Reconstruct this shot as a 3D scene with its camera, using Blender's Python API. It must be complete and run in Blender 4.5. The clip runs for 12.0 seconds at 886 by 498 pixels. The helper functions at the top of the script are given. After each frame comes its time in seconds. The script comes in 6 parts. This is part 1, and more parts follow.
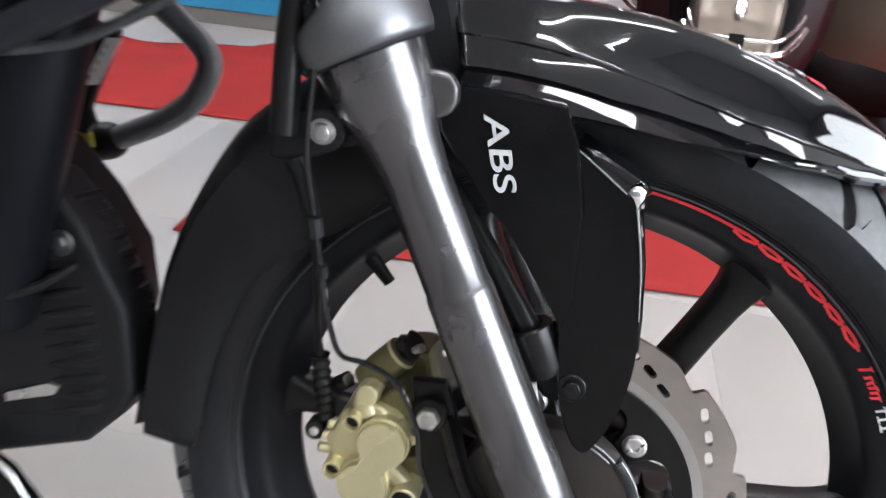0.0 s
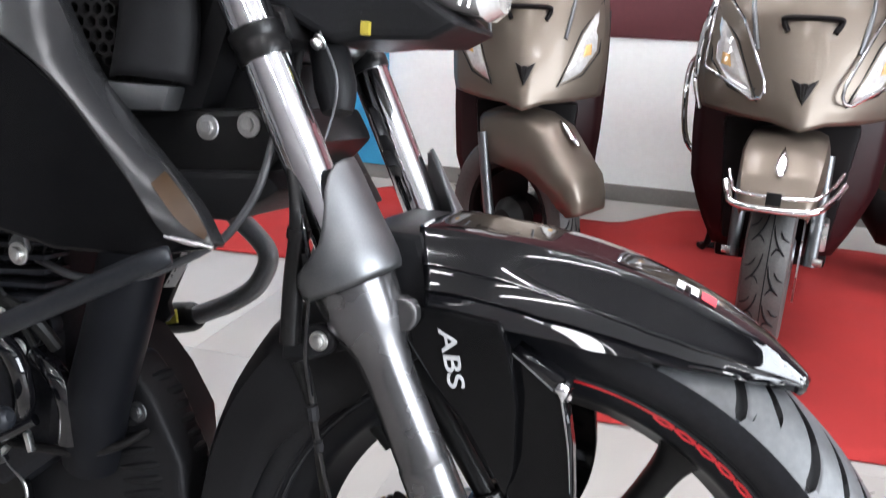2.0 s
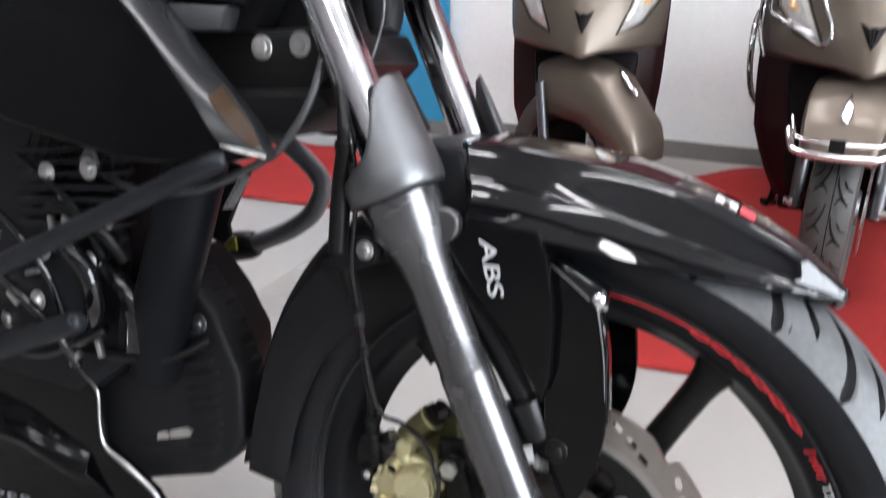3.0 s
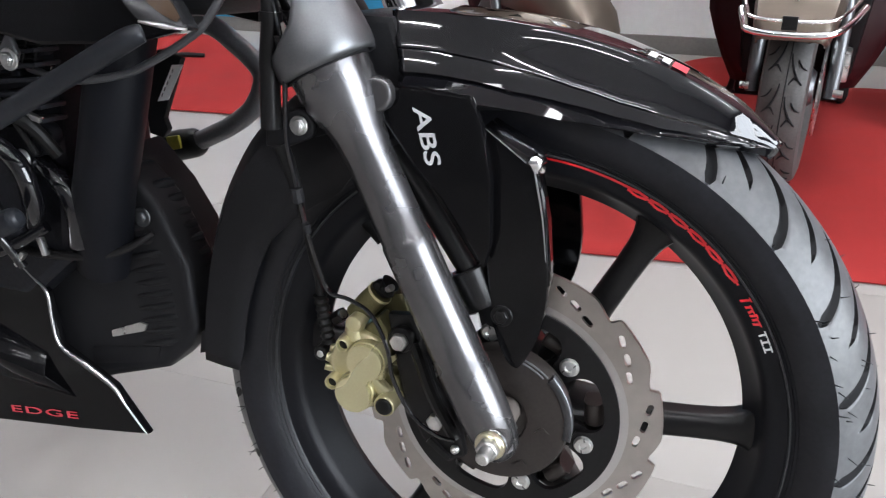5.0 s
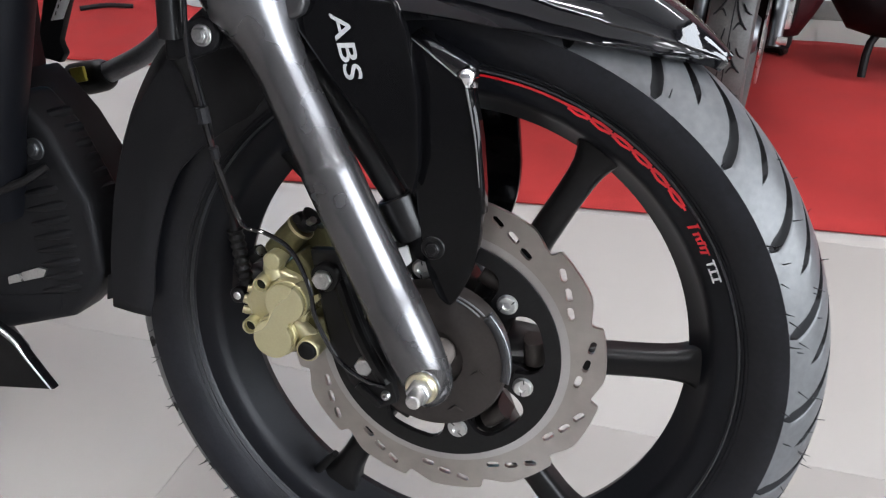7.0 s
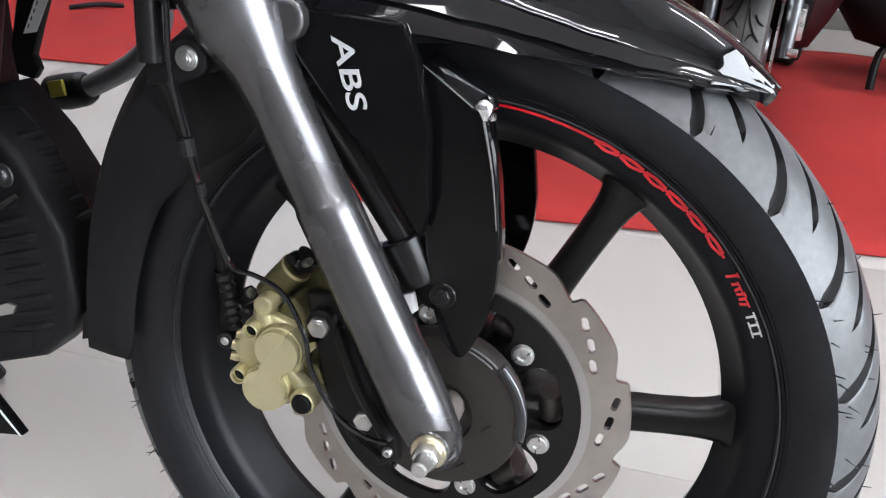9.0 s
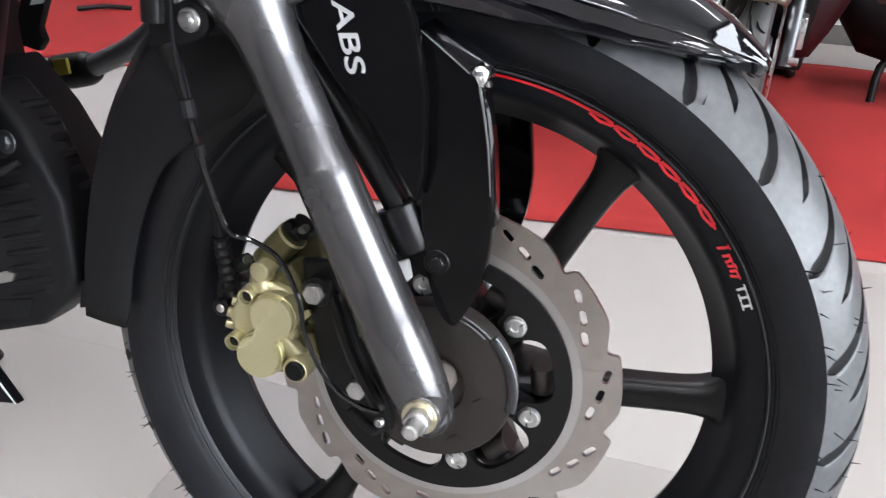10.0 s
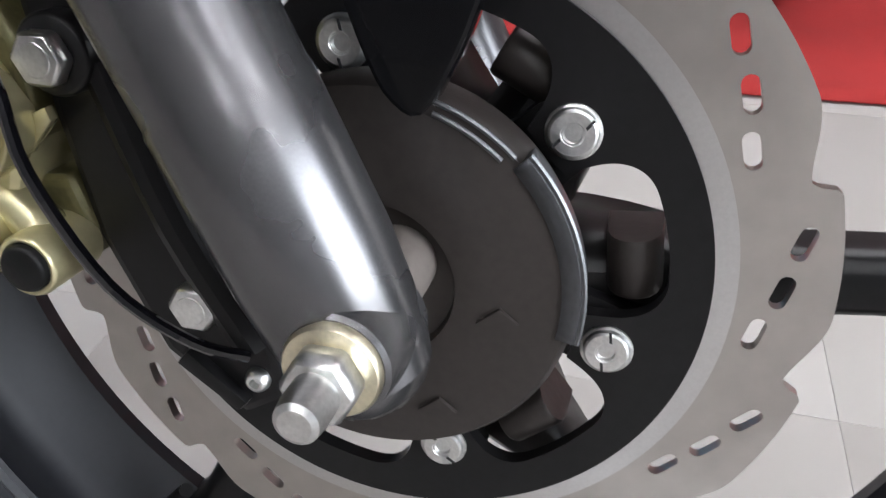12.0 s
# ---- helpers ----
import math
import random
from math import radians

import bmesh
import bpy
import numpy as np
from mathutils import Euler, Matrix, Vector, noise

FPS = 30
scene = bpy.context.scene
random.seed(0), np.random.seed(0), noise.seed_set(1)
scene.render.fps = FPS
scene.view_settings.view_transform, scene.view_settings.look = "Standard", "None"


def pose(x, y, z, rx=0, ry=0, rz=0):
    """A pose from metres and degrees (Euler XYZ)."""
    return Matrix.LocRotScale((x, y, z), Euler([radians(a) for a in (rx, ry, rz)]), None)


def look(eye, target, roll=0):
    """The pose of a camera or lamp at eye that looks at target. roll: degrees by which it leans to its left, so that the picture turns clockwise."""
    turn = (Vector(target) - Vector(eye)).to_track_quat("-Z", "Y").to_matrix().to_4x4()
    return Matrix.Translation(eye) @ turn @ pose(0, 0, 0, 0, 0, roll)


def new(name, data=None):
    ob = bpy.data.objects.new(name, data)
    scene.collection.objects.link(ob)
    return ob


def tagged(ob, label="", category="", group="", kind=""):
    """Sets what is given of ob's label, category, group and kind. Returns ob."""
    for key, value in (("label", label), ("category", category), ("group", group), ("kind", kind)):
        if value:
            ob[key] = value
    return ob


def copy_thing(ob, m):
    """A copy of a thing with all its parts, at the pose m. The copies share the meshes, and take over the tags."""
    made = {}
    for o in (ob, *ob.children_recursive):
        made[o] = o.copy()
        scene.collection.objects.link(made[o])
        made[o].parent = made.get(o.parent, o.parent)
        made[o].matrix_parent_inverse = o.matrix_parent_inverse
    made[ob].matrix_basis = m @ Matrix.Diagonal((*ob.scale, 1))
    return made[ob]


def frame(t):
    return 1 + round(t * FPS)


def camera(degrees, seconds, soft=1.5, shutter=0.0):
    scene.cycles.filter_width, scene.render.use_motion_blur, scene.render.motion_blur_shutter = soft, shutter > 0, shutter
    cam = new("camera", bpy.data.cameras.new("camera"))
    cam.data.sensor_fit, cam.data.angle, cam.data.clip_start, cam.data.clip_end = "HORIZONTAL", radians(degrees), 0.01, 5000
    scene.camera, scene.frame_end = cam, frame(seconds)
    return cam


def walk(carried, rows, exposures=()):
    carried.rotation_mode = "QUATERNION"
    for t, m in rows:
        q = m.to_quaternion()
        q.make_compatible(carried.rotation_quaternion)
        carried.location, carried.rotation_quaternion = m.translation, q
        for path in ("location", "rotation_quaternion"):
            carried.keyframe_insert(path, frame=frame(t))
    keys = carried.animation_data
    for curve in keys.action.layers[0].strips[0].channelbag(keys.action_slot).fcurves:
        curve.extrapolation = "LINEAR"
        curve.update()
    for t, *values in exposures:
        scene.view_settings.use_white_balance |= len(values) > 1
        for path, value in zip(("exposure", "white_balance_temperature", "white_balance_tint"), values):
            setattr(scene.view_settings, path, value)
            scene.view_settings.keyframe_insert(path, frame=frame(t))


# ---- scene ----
# Camera and its walk. The machine stands on its side stand, so its own plane leans away from the camera.
cam = camera(57.1, 12.0, 1.2, 0.5)
PATH = [
    (0.0, -0.0167, -0.4434, 0.7079, 9.151, -26.487, 5.006),
    (0.5, 0.0462, -0.5522, 0.7508, 16.433, -25.131, 3.556),
    (1.0, 0.091, -0.5613, 0.7664, 19.326, -24.043, 1.26),
    (1.5, 0.1043, -0.5307, 0.8005, 17.735, -21.314, 0.423),
    (2.0, 0.0985, -0.5258, 0.8193, 17.95, -18.59, 1.783),
    (2.5, 0.1122, -0.5322, 0.8373, 19.805, -16.161, 1.223),
    (3.0, 0.1253, -0.5518, 0.7885, 22.535, -21.054, 0.872),
    (3.5, 0.1439, -0.5603, 0.7651, 23.356, -25.622, -0.706),
    (5.5, 0.1581, -0.5497, 0.7538, 19.187, -26.966, -1.487),
    (6.0, 0.1658, -0.5433, 0.7487, 17.965, -26.631, -1.557),
    (6.5, 0.171, -0.5331, 0.7317, 16.851, -27.127, -1.244),
    (7.0, 0.1574, -0.5159, 0.7048, 16.444, -29.388, -0.114),
    (9.0, 0.1262, -0.4546, 0.703, 15.823, -29.394, 0.789),
    (9.5, 0.1262, -0.4584, 0.6981, 16.341, -28.521, 1.113),
    (10.0, 0.1371, -0.473, 0.678, 15.982, -28.313, 1.806),
    (10.5, 0.1674, -0.4567, 0.6569, 16.596, -28.305, 0.358),
    (11.0, 0.1232, -0.3022, 0.5523, 15.97, -27.597, 3.689),
    (11.5, 0.0755, -0.2175, 0.4672, 16.346, -30.47, -0.739),
    (12.0, 0.0707, -0.2025, 0.453, 14.605, -33.685, -0.273),
]
walk(cam, [(t, pose(x, y, z, 90 + pitch, 0, yaw) @ pose(0, 0, 0, 0, 0, roll)) for t, x, y, z, yaw, pitch, roll in PATH],
     exposures=[(0.0, 1.64), (1.0, 1.66), (2.0, 1.71), (2.5, 1.52), (3.5, 1.54), (5.5, 1.42), (7.0, 1.40), (9.0, 1.58), (10.0, 1.64), (10.6, 1.60), (11.3, 1.60), (12.0, 1.48)])

# ---- world and light ----
world = bpy.data.worlds.new("day")
scene.world = world
world.use_nodes = True
wn = world.node_tree.nodes
sky = wn.new("ShaderNodeTexSky")
sky.sky_type, sky.sun_disc = "NISHITA", False
sky.sun_elevation, sky.sun_rotation = radians(46), radians(329)
wn["Background"].inputs[1].default_value = 0.12
world.node_tree.links.new(sky.outputs[0], wn["Background"].inputs[0])
sun = new("sun", bpy.data.lights.new("sun", "SUN"))
sun.data.energy, sun.data.angle, sun.data.color = 2.5, radians(0.5), (1, 0.96, 0.9)
sun.matrix_world = look((-12, 20, 24), (0, 0, 0))
scene.view_settings.exposure = 0.9


def area(name, place, target, w, h, watts, color):
    lamp = new(name, bpy.data.lights.new(name, "AREA"))
    lamp.data.shape, lamp.data.size, lamp.data.size_y = "RECTANGLE", w, h
    lamp.data.energy, lamp.data.color = watts, color
    lamp.matrix_world = look(place, target)
    return lamp


# daylight lamp in an unseen, assumed window, set by highlights on the fork
area("unseen_side_daylight", (4.44, -1.2, 1.5), (0.0, -0.7, 0.9), 3.5, 2.3, 140, (0.88, 0.93, 1.0))


# ---- materials ----
def material(name, color, rough=0.5, metal=0.0, grain=60.0, vary=0.12, bump=0.0, coat=0.0, stain=4.0, island=0.0, spec=0.5):
    """A surface with variation at two scales (grain and stain, in waves per metre), relief and an optional clear coat."""
    m = bpy.data.materials.new(name)
    m.use_nodes = True
    n, l = m.node_tree.nodes, m.node_tree.links
    b = n["Principled BSDF"]
    geo = n.new("ShaderNodeTexCoord")
    fine, wide = n.new("ShaderNodeTexNoise"), n.new("ShaderNodeTexNoise")
    for tex, scale, detail in ((fine, grain, 6), (wide, stain, 3)):
        tex.inputs["Scale"].default_value, tex.inputs["Detail"].default_value = scale, detail
        l.new(geo.outputs["Object"], tex.inputs["Vector"])
    mix = n.new("ShaderNodeMath")
    mix.operation = "ADD"
    l.new(fine.outputs["Fac"], mix.inputs[0])
    l.new(wide.outputs["Fac"], mix.inputs[1])
    ramp = n.new("ShaderNodeMapRange")
    ramp.inputs["From Min"].default_value, ramp.inputs["From Max"].default_value = 0.7, 1.3
    ramp.inputs["To Min"].default_value, ramp.inputs["To Max"].default_value = 1 - vary, 1 + vary
    l.new(mix.outputs[0], ramp.inputs["Value"])
    tone = ramp.outputs["Result"]
    if island:
        info = n.new("ShaderNodeObjectInfo")
        r2 = n.new("ShaderNodeMapRange")
        r2.inputs["To Min"].default_value, r2.inputs["To Max"].default_value = 1 - island, 1 + island
        l.new(info.outputs["Random"], r2.inputs["Value"])
        mul = n.new("ShaderNodeMath")
        mul.operation = "MULTIPLY"
        l.new(tone, mul.inputs[0])
        l.new(r2.outputs["Result"], mul.inputs[1])
        tone = mul.outputs[0]
    vec = n.new("ShaderNodeVectorMath")
    vec.operation = "SCALE"
    vec.inputs[0].default_value = color
    l.new(tone, vec.inputs["Scale"])
    l.new(vec.outputs[0], b.inputs["Base Color"])
    rr = n.new("ShaderNodeMapRange")
    rr.inputs["From Min"].default_value, rr.inputs["From Max"].default_value = 0.3, 0.7
    rr.inputs["To Min"].default_value, rr.inputs["To Max"].default_value = rough * 0.85, min(1, rough * 1.15)
    l.new(wide.outputs["Fac"], rr.inputs["Value"])
    l.new(rr.outputs["Result"], b.inputs["Roughness"])
    b.inputs["Metallic"].default_value = metal
    b.inputs["Coat Weight"].default_value = coat
    b.inputs["Coat Roughness"].default_value = 0.03
    b.inputs["Specular IOR Level"].default_value = spec
    if bump:
        bp = n.new("ShaderNodeBump")
        bp.inputs["Strength"].default_value, bp.inputs["Distance"].default_value = bump, 0.001
        l.new(fine.outputs["Fac"], bp.inputs["Height"])
        l.new(bp.outputs[0], b.inputs["Normal"])
    return m


def glow(name, color, strength):
    m = bpy.data.materials.new(name)
    m.use_nodes = True
    b = m.node_tree.nodes["Principled BSDF"]
    b.inputs["Base Color"].default_value = (0.8, 0.8, 0.8, 1)
    b.inputs["Emission Color"].default_value, b.inputs["Emission Strength"].default_value = (*color, 1), strength
    return m


BLACK_GLOSS = material("black gloss paint", (0.004, 0.004, 0.005), 0.05, 0, 900, 0.2, 0.0, 1.0, spec=0.12)
BLACK_SATIN = material("black satin paint", (0.0062, 0.0060, 0.0063), 0.33, 0, 300, 0.25, 0.05, spec=0.25)
BLACK_PLASTIC = material("moulded black plastic", (0.0092, 0.0092, 0.0102), 0.47, 0, 900, 0.3, 0.25, spec=0.15)
GREY_PLASTIC = material("grey-black plastic", (0.008, 0.0076, 0.0078), 0.42, 0, 500, 0.25, 0.12, spec=0.15)
RUBBER = material("tyre rubber", (0.0080, 0.0085, 0.0112), 0.42, 0, 250, 0.35, 0.2, stain=25, spec=0.32)
# paler than the sidewall rubber: daylight's sheen is put into the colour
TREAD = material("new tread rubber, sheen in colour", (0.062, 0.065, 0.069), 0.42, 0, 160, 0.22, 0.2, stain=28, spec=0.6)
GROOVE = material("groove rubber", (0.006, 0.006, 0.007), 0.7, spec=0.2)
GUNMETAL = material("gunmetal fork paint", (0.130, 0.128, 0.132), 0.26, 0.85, 1200, 0.10, 0.02, stain=22)
SILVER = material("silver grey paint", (0.15, 0.154, 0.16), 0.40, 0.92, 700, 0.08, 0.03)
CHROME = material("chrome", (0.82, 0.82, 0.84), 0.05, 1.0, 500, 0.04)
ZINC = material("zinc plated steel", (0.66, 0.66, 0.65), 0.3, 1.0, 700, 0.15, 0.1, stain=60)
BRASSY = material("yellow zinc washer", (0.68, 0.63, 0.47), 0.3, 1.0, 700, 0.15, 0.1)
DISC_STEEL = material("ground disc steel", (0.47, 0.44, 0.41), 0.40, 1.0, 70, 0.09, 0.0, stain=20)
DISC_EDGE = material("polished disc steel", (0.58, 0.57, 0.56), 0.38, 1.0, 900, 0.05)
for m in (DISC_STEEL, DISC_EDGE):
    # ground in rings: the gloss stretches across them
    ring_grain = m.node_tree.nodes.new("ShaderNodeTangent")
    ring_grain.direction_type, ring_grain.axis = "RADIAL", "Y"
    b = m.node_tree.nodes["Principled BSDF"]
    b.inputs["Anisotropic"].default_value = 0.75
    m.node_tree.links.new(ring_grain.outputs[0], b.inputs["Tangent"])
GOLD = material("gold anodised caliper", (0.53, 0.485, 0.29), 0.28, 0.65, 600, 0.06, 0.04, spec=0.5)
# olive of the inner casting, darkened further for shade beside the bracket
GOLD_DARK = material("olive gold casting, shade in colour", (0.11, 0.10, 0.045), 0.45, 0.5, 600, 0.2, 0.1)
RED_TAPE = material("red rim tape", (0.78, 0.018, 0.03), 0.3, 0, 300, 0.12, 0.0, 0.4)
WHITE_PRINT = material("white print", (0.8, 0.8, 0.8), 0.4, 0, 300, 0.03)
LETTER_GREY = material("pale letter print", (0.48, 0.48, 0.49), 0.4, 0, 300, 0.06)
GREY_PRINT = material("grey print", (0.3, 0.3, 0.31), 0.4, 0, 300, 0.05)
RED_PRINT = material("red print", (0.6, 0.05, 0.07), 0.4, 0, 300, 0.05)
AMBER = material("amber lens", (0.56, 0.33, 0.13), 0.15, 0, 300, 0.1, 0, 1.0)
AMBER_BAND = material("brown amber tone", (0.030, 0.0135, 0.003), 0.45, 0, 300, 0.15)
# black lifted to grey, in place of the ceiling's reflection
STRIP_GREY = material("black strip greyed for reflection", (0.018, 0.018, 0.019), 0.22, 0, 600, 0.15, 0.0, 0.0, spec=0.4)
RIM_PAINT = material("blue-black rim paint", (0.0058, 0.0064, 0.0085), 0.42, 0, 300, 0.2, 0.05, spec=0.2)
YELLOW = material("yellow tag", (0.34, 0.27, 0.03), 0.5, 0, 300, 0.1)
OLIVE = material("yellow olive sticker", (0.30, 0.26, 0.03), 0.5, 0, 300, 0.2)
ENGINE = material("dark engine casting", (0.012, 0.0125, 0.0155), 0.4, 0.3, 250, 0.4, 0.3, spec=0.25)
BRONZE = material("bronze scooter paint", (0.138, 0.112, 0.090), 0.42, 0.7, 2500, 0.07, 0.0, 0.15)
MARKER = material("black marker ink", (0.012, 0.012, 0.013), 0.5, 0, 900, 0.3)
MAROON_PLASTIC = material("dark maroon plastic", (0.015, 0.003, 0.004), 0.42, 0, 500, 0.2, 0.1, spec=0.2)
SCOOTER_BLACK = material("scooter black plastic", (0.0035, 0.0022, 0.0024), 0.5, 0, 500, 0.25, 0.15, spec=0.12)
SCOOTER_TYRE = material("scooter tyre rubber", (0.05, 0.047, 0.045), 0.6, 0, 200, 0.25, 0.3)
SEAT = material("seat vinyl", (0.16, 0.15, 0.135), 0.5, 0, 600, 0.12, 0.2)
LENS_WHITE = material("clear lamp lens", (0.6, 0.59, 0.575), 0.1, 0.35, 90, 0.2, 0.1, 1.0, 30)
FLOOR_TILE = material("polished grey floor tile", (0.284, 0.267, 0.252), 0.42, 0, 14, 0.010, 0.0, 0.0, 2, 0.004, spec=0.35)
FLOOR_TILE.node_tree.links.remove(FLOOR_TILE.node_tree.nodes["Principled BSDF"].inputs["Roughness"].links[0])
FLOOR_TILE.node_tree.nodes["Principled BSDF"].inputs["Roughness"].default_value = 0.42
GROUT = material("tile joint", (0.46, 0.41, 0.39), 0.5)
CARPET = material("red felt carpet", (0.258, 0.0238, 0.0230), 0.95, 0, 700, 0.18, 0.6, 0, 5, spec=0.1)
WALL_WHITE = material("white wall paint", (0.87, 0.91, 0.90), 0.55, 0, 60, 0.03, 0.05)
WALL_MAROON = material("maroon wall paint", (0.085, 0.017, 0.022), 0.5, 0, 60, 0.08, 0.05)
SKIRTING = material("grey skirting tile", (0.20, 0.19, 0.18), 0.35, 0, 120, 0.1)
BLUE = material("blue panel", (0.03, 0.30, 0.55), 0.45, 0, 80, 0.06)
CEILING = material("ceiling board", (0.5, 0.5, 0.5), 0.8, 0, 200, 0.04, 0.1)
DARK_WALL = material("grey wall paint", (0.17, 0.165, 0.168), 0.6, 0, 60, 0.08, 0.05)
PANEL_GLOW = glow("lit ceiling panel", (0.95, 0.955, 1.0), 7.0)
TUBE_GLOW = glow("lit ceiling tube", (0.96, 0.96, 1.0), 38.0)
COVER = material("brown-black hub cover", (0.028, 0.0235, 0.0215), 0.40, 0.2, 300, 0.2, 0.1, spec=0.35)
# pale metal, its colour darkened for the shade between fork and hub
COLLAR = material("pale metal darkened for hub shade", (0.13, 0.112, 0.10), 0.5, 0.3, 300, 0.12)
BLACK_SHEEN = material("black plastic with a sheen", (0.003, 0.003, 0.0034), 0.09, 0, 900, 0.2, 0.0, spec=0.2)
DOWN_TUBE = material("dark frame paint", (0.0055, 0.006, 0.008), 0.5, 0.2, 400, 0.25, 0.08, spec=0.15)
# grey of a cable, and of rim and hub cover edges that hold highlights
BAR_GREY = material("grey of highlit edges and a cable", (0.055, 0.056, 0.06), 0.4, 0.2, 400, 0.2, 0.08)
# bright metal for highlights drawn along edges of glossy black parts
EDGE_HIGHLIGHT = material("bright edge highlight", (0.5, 0.5, 0.5), 0.3, 1.0, 900, 0.08)
FAR_BAR = material("grey bar paint", (0.13, 0.13, 0.135), 0.45, 0.1, 400, 0.15, 0.08)
BAR = material("blue-grey bar paint", (0.013, 0.0145, 0.018), 0.4, 0.2, 400, 0.2, 0.08, spec=0.3)
RUBBER_BLACK = material("black rubber hose", (0.004, 0.004, 0.004), 0.45, 0, 500, 0.25, 0.1, spec=0.18)


# ---- builders ----
def thing(name, label="", category="", group="", m=None, kind=""):
    ob = new(name)
    ob.empty_display_size = 0.1
    if m is not None:
        ob.matrix_world = m
    return tagged(ob, label, category, group, kind)


def finish(bm, name, mat, sharp=35):
    bmesh.ops.recalc_face_normals(bm, faces=bm.faces[:])
    for f in bm.faces:
        f.smooth = True
    lim = radians(sharp)
    for e in bm.edges:
        e.smooth = not (len(e.link_faces) == 2 and (e.calc_face_angle(0) > lim or max(len(f.verts) for f in e.link_faces) > 4))
    me = bpy.data.meshes.new(name)
    bm.to_mesh(me)
    bm.free()
    me.materials.append(mat)
    return me


def part(name, bm, mat, parent=None, label="", sharp=35):
    ob = new(name, bm if isinstance(bm, bpy.types.Mesh) else finish(bm, name, mat, sharp))
    ob.parent = parent
    return tagged(ob, label)


def again(name, me, parent, m, label=""):
    ob = new(name, me)
    ob.parent = parent
    ob.matrix_basis = m
    return tagged(ob, label)


def bevelled(bm, width, segments=2, angle=30):
    edges = [e for e in bm.edges if len(e.link_faces) == 2 and e.calc_face_angle(0) > radians(angle)]
    if edges and width > 0:
        bmesh.ops.bevel(bm, geom=edges, offset=width, segments=segments, affect="EDGES", profile=0.6, clamp_overlap=True)
    return bm


def box(x0, x1, y0, y1, z0, z1, bev=0.002, bm=None):
    bm2 = bmesh.new()
    bmesh.ops.create_cube(bm2, size=1)
    for v in bm2.verts:
        v.co = Vector(((x0 + x1) / 2 + v.co.x * (x1 - x0), (y0 + y1) / 2 + v.co.y * (y1 - y0), (z0 + z1) / 2 + v.co.z * (z1 - z0)))
    bevelled(bm2, bev)
    return bm2 if bm is None else merge(bm, bm2)


def merge(bm, other, m=None):
    """Adds the other bmesh to bm."""
    me = bpy.data.meshes.new("tmp")
    if m is not None:
        bmesh.ops.transform(other, matrix=m, verts=other.verts[:])
    other.to_mesh(me)
    other.free()
    bm.from_mesh(me)
    bpy.data.meshes.remove(me)
    return bm


def prism(poly, y0, y1, bev=0.002, segments=2):
    """A polygon in x and z drawn out from y0 to y1."""
    bm = bmesh.new()
    a = [bm.verts.new((x, y0, z)) for x, z in poly]
    b = [bm.verts.new((x, y1, z)) for x, z in poly]
    bm.faces.new(a)
    bm.faces.new(b[::-1])
    for i in range(len(poly)):
        j = (i + 1) % len(poly)
        bm.faces.new((a[i], b[i], b[j], a[j]))
    bmesh.ops.recalc_face_normals(bm, faces=bm.faces[:])
    return bevelled(bm, bev, segments)


def smooth_line(points, steps=6, closed=False):
    """A curve through the given points (Catmull-Rom)."""
    p = [Vector(q) for q in points]
    n, out = len(p), []
    for i in range(n if closed else n - 1):
        if closed:
            a, b, c, d = p[i - 1], p[i], p[(i + 1) % n], p[(i + 2) % n]
        else:
            a, b, c, d = p[max(i - 1, 0)], p[i], p[i + 1], p[min(i + 2, n - 1)]
        for k in range(steps):
            t = k / steps
            out.append(0.5 * ((2 * b) + (c - a) * t + (2 * a - 5 * b + 4 * c - d) * t * t + (3 * b - a - 3 * c + d) * t ** 3))
    if not closed:
        out.append(p[-1])
    return out


def tube(points, radius, segs=12, steps=6, bm=None, caps=True):
    """A round tube along a smooth line; radius: a number, or one for each given point."""
    pts = smooth_line(points, steps) if steps > 1 else [Vector(q) for q in points]
    if isinstance(radius, (int, float)):
        rad = [radius] * len(pts)
    else:
        at = [i * (len(pts) - 1) / (len(radius) - 1) for i in range(len(radius))]
        rad = [float(r) for r in np.interp(range(len(pts)), at, radius)]
    bm = bm or bmesh.new()
    side, rings = None, []
    for i, p in enumerate(pts):
        d = (pts[min(i + 1, len(pts) - 1)] - pts[max(i - 1, 0)]).normalized()
        if side is None:
            side = d.orthogonal().normalized()
        side = (side - d * side.dot(d)).normalized()
        up = d.cross(side)
        rings.append([bm.verts.new(p + rad[i] * (math.cos(a) * side + math.sin(a) * up)) for a in (2 * math.pi * k / segs for k in range(segs))])
    for r, s in zip(rings, rings[1:]):
        for k in range(segs):
            bm.faces.new((r[k], r[(k + 1) % segs], s[(k + 1) % segs], s[k]))
    if caps:
        bm.faces.new(rings[0][::-1])
        bm.faces.new(rings[-1])
    return bm


def lathe(profile, segs=48, closed=False, bm=None):
    """A profile of (along, radius) turned round the y axis."""
    bm = bm or bmesh.new()
    rings = []
    for y, r in profile:
        if r <= 1e-6:
            rings.append([bm.verts.new((0, y, 0))])
        else:
            rings.append([bm.verts.new((r * math.cos(a), y, r * math.sin(a))) for a in (2 * math.pi * k / segs for k in range(segs))])
    pairs = list(zip(rings, rings[1:])) + ([(rings[-1], rings[0])] if closed else [])
    for r, s in pairs:
        for k in range(segs):
            j = (k + 1) % segs
            if len(r) == 1 and len(s) == 1:
                continue
            if len(r) == 1:
                bm.faces.new((r[0], s[j], s[k]))
            elif len(s) == 1:
                bm.faces.new((r[k], r[j], s[0]))
            else:
                bm.faces.new((r[k], r[j], s[j], s[k]))
    return bm


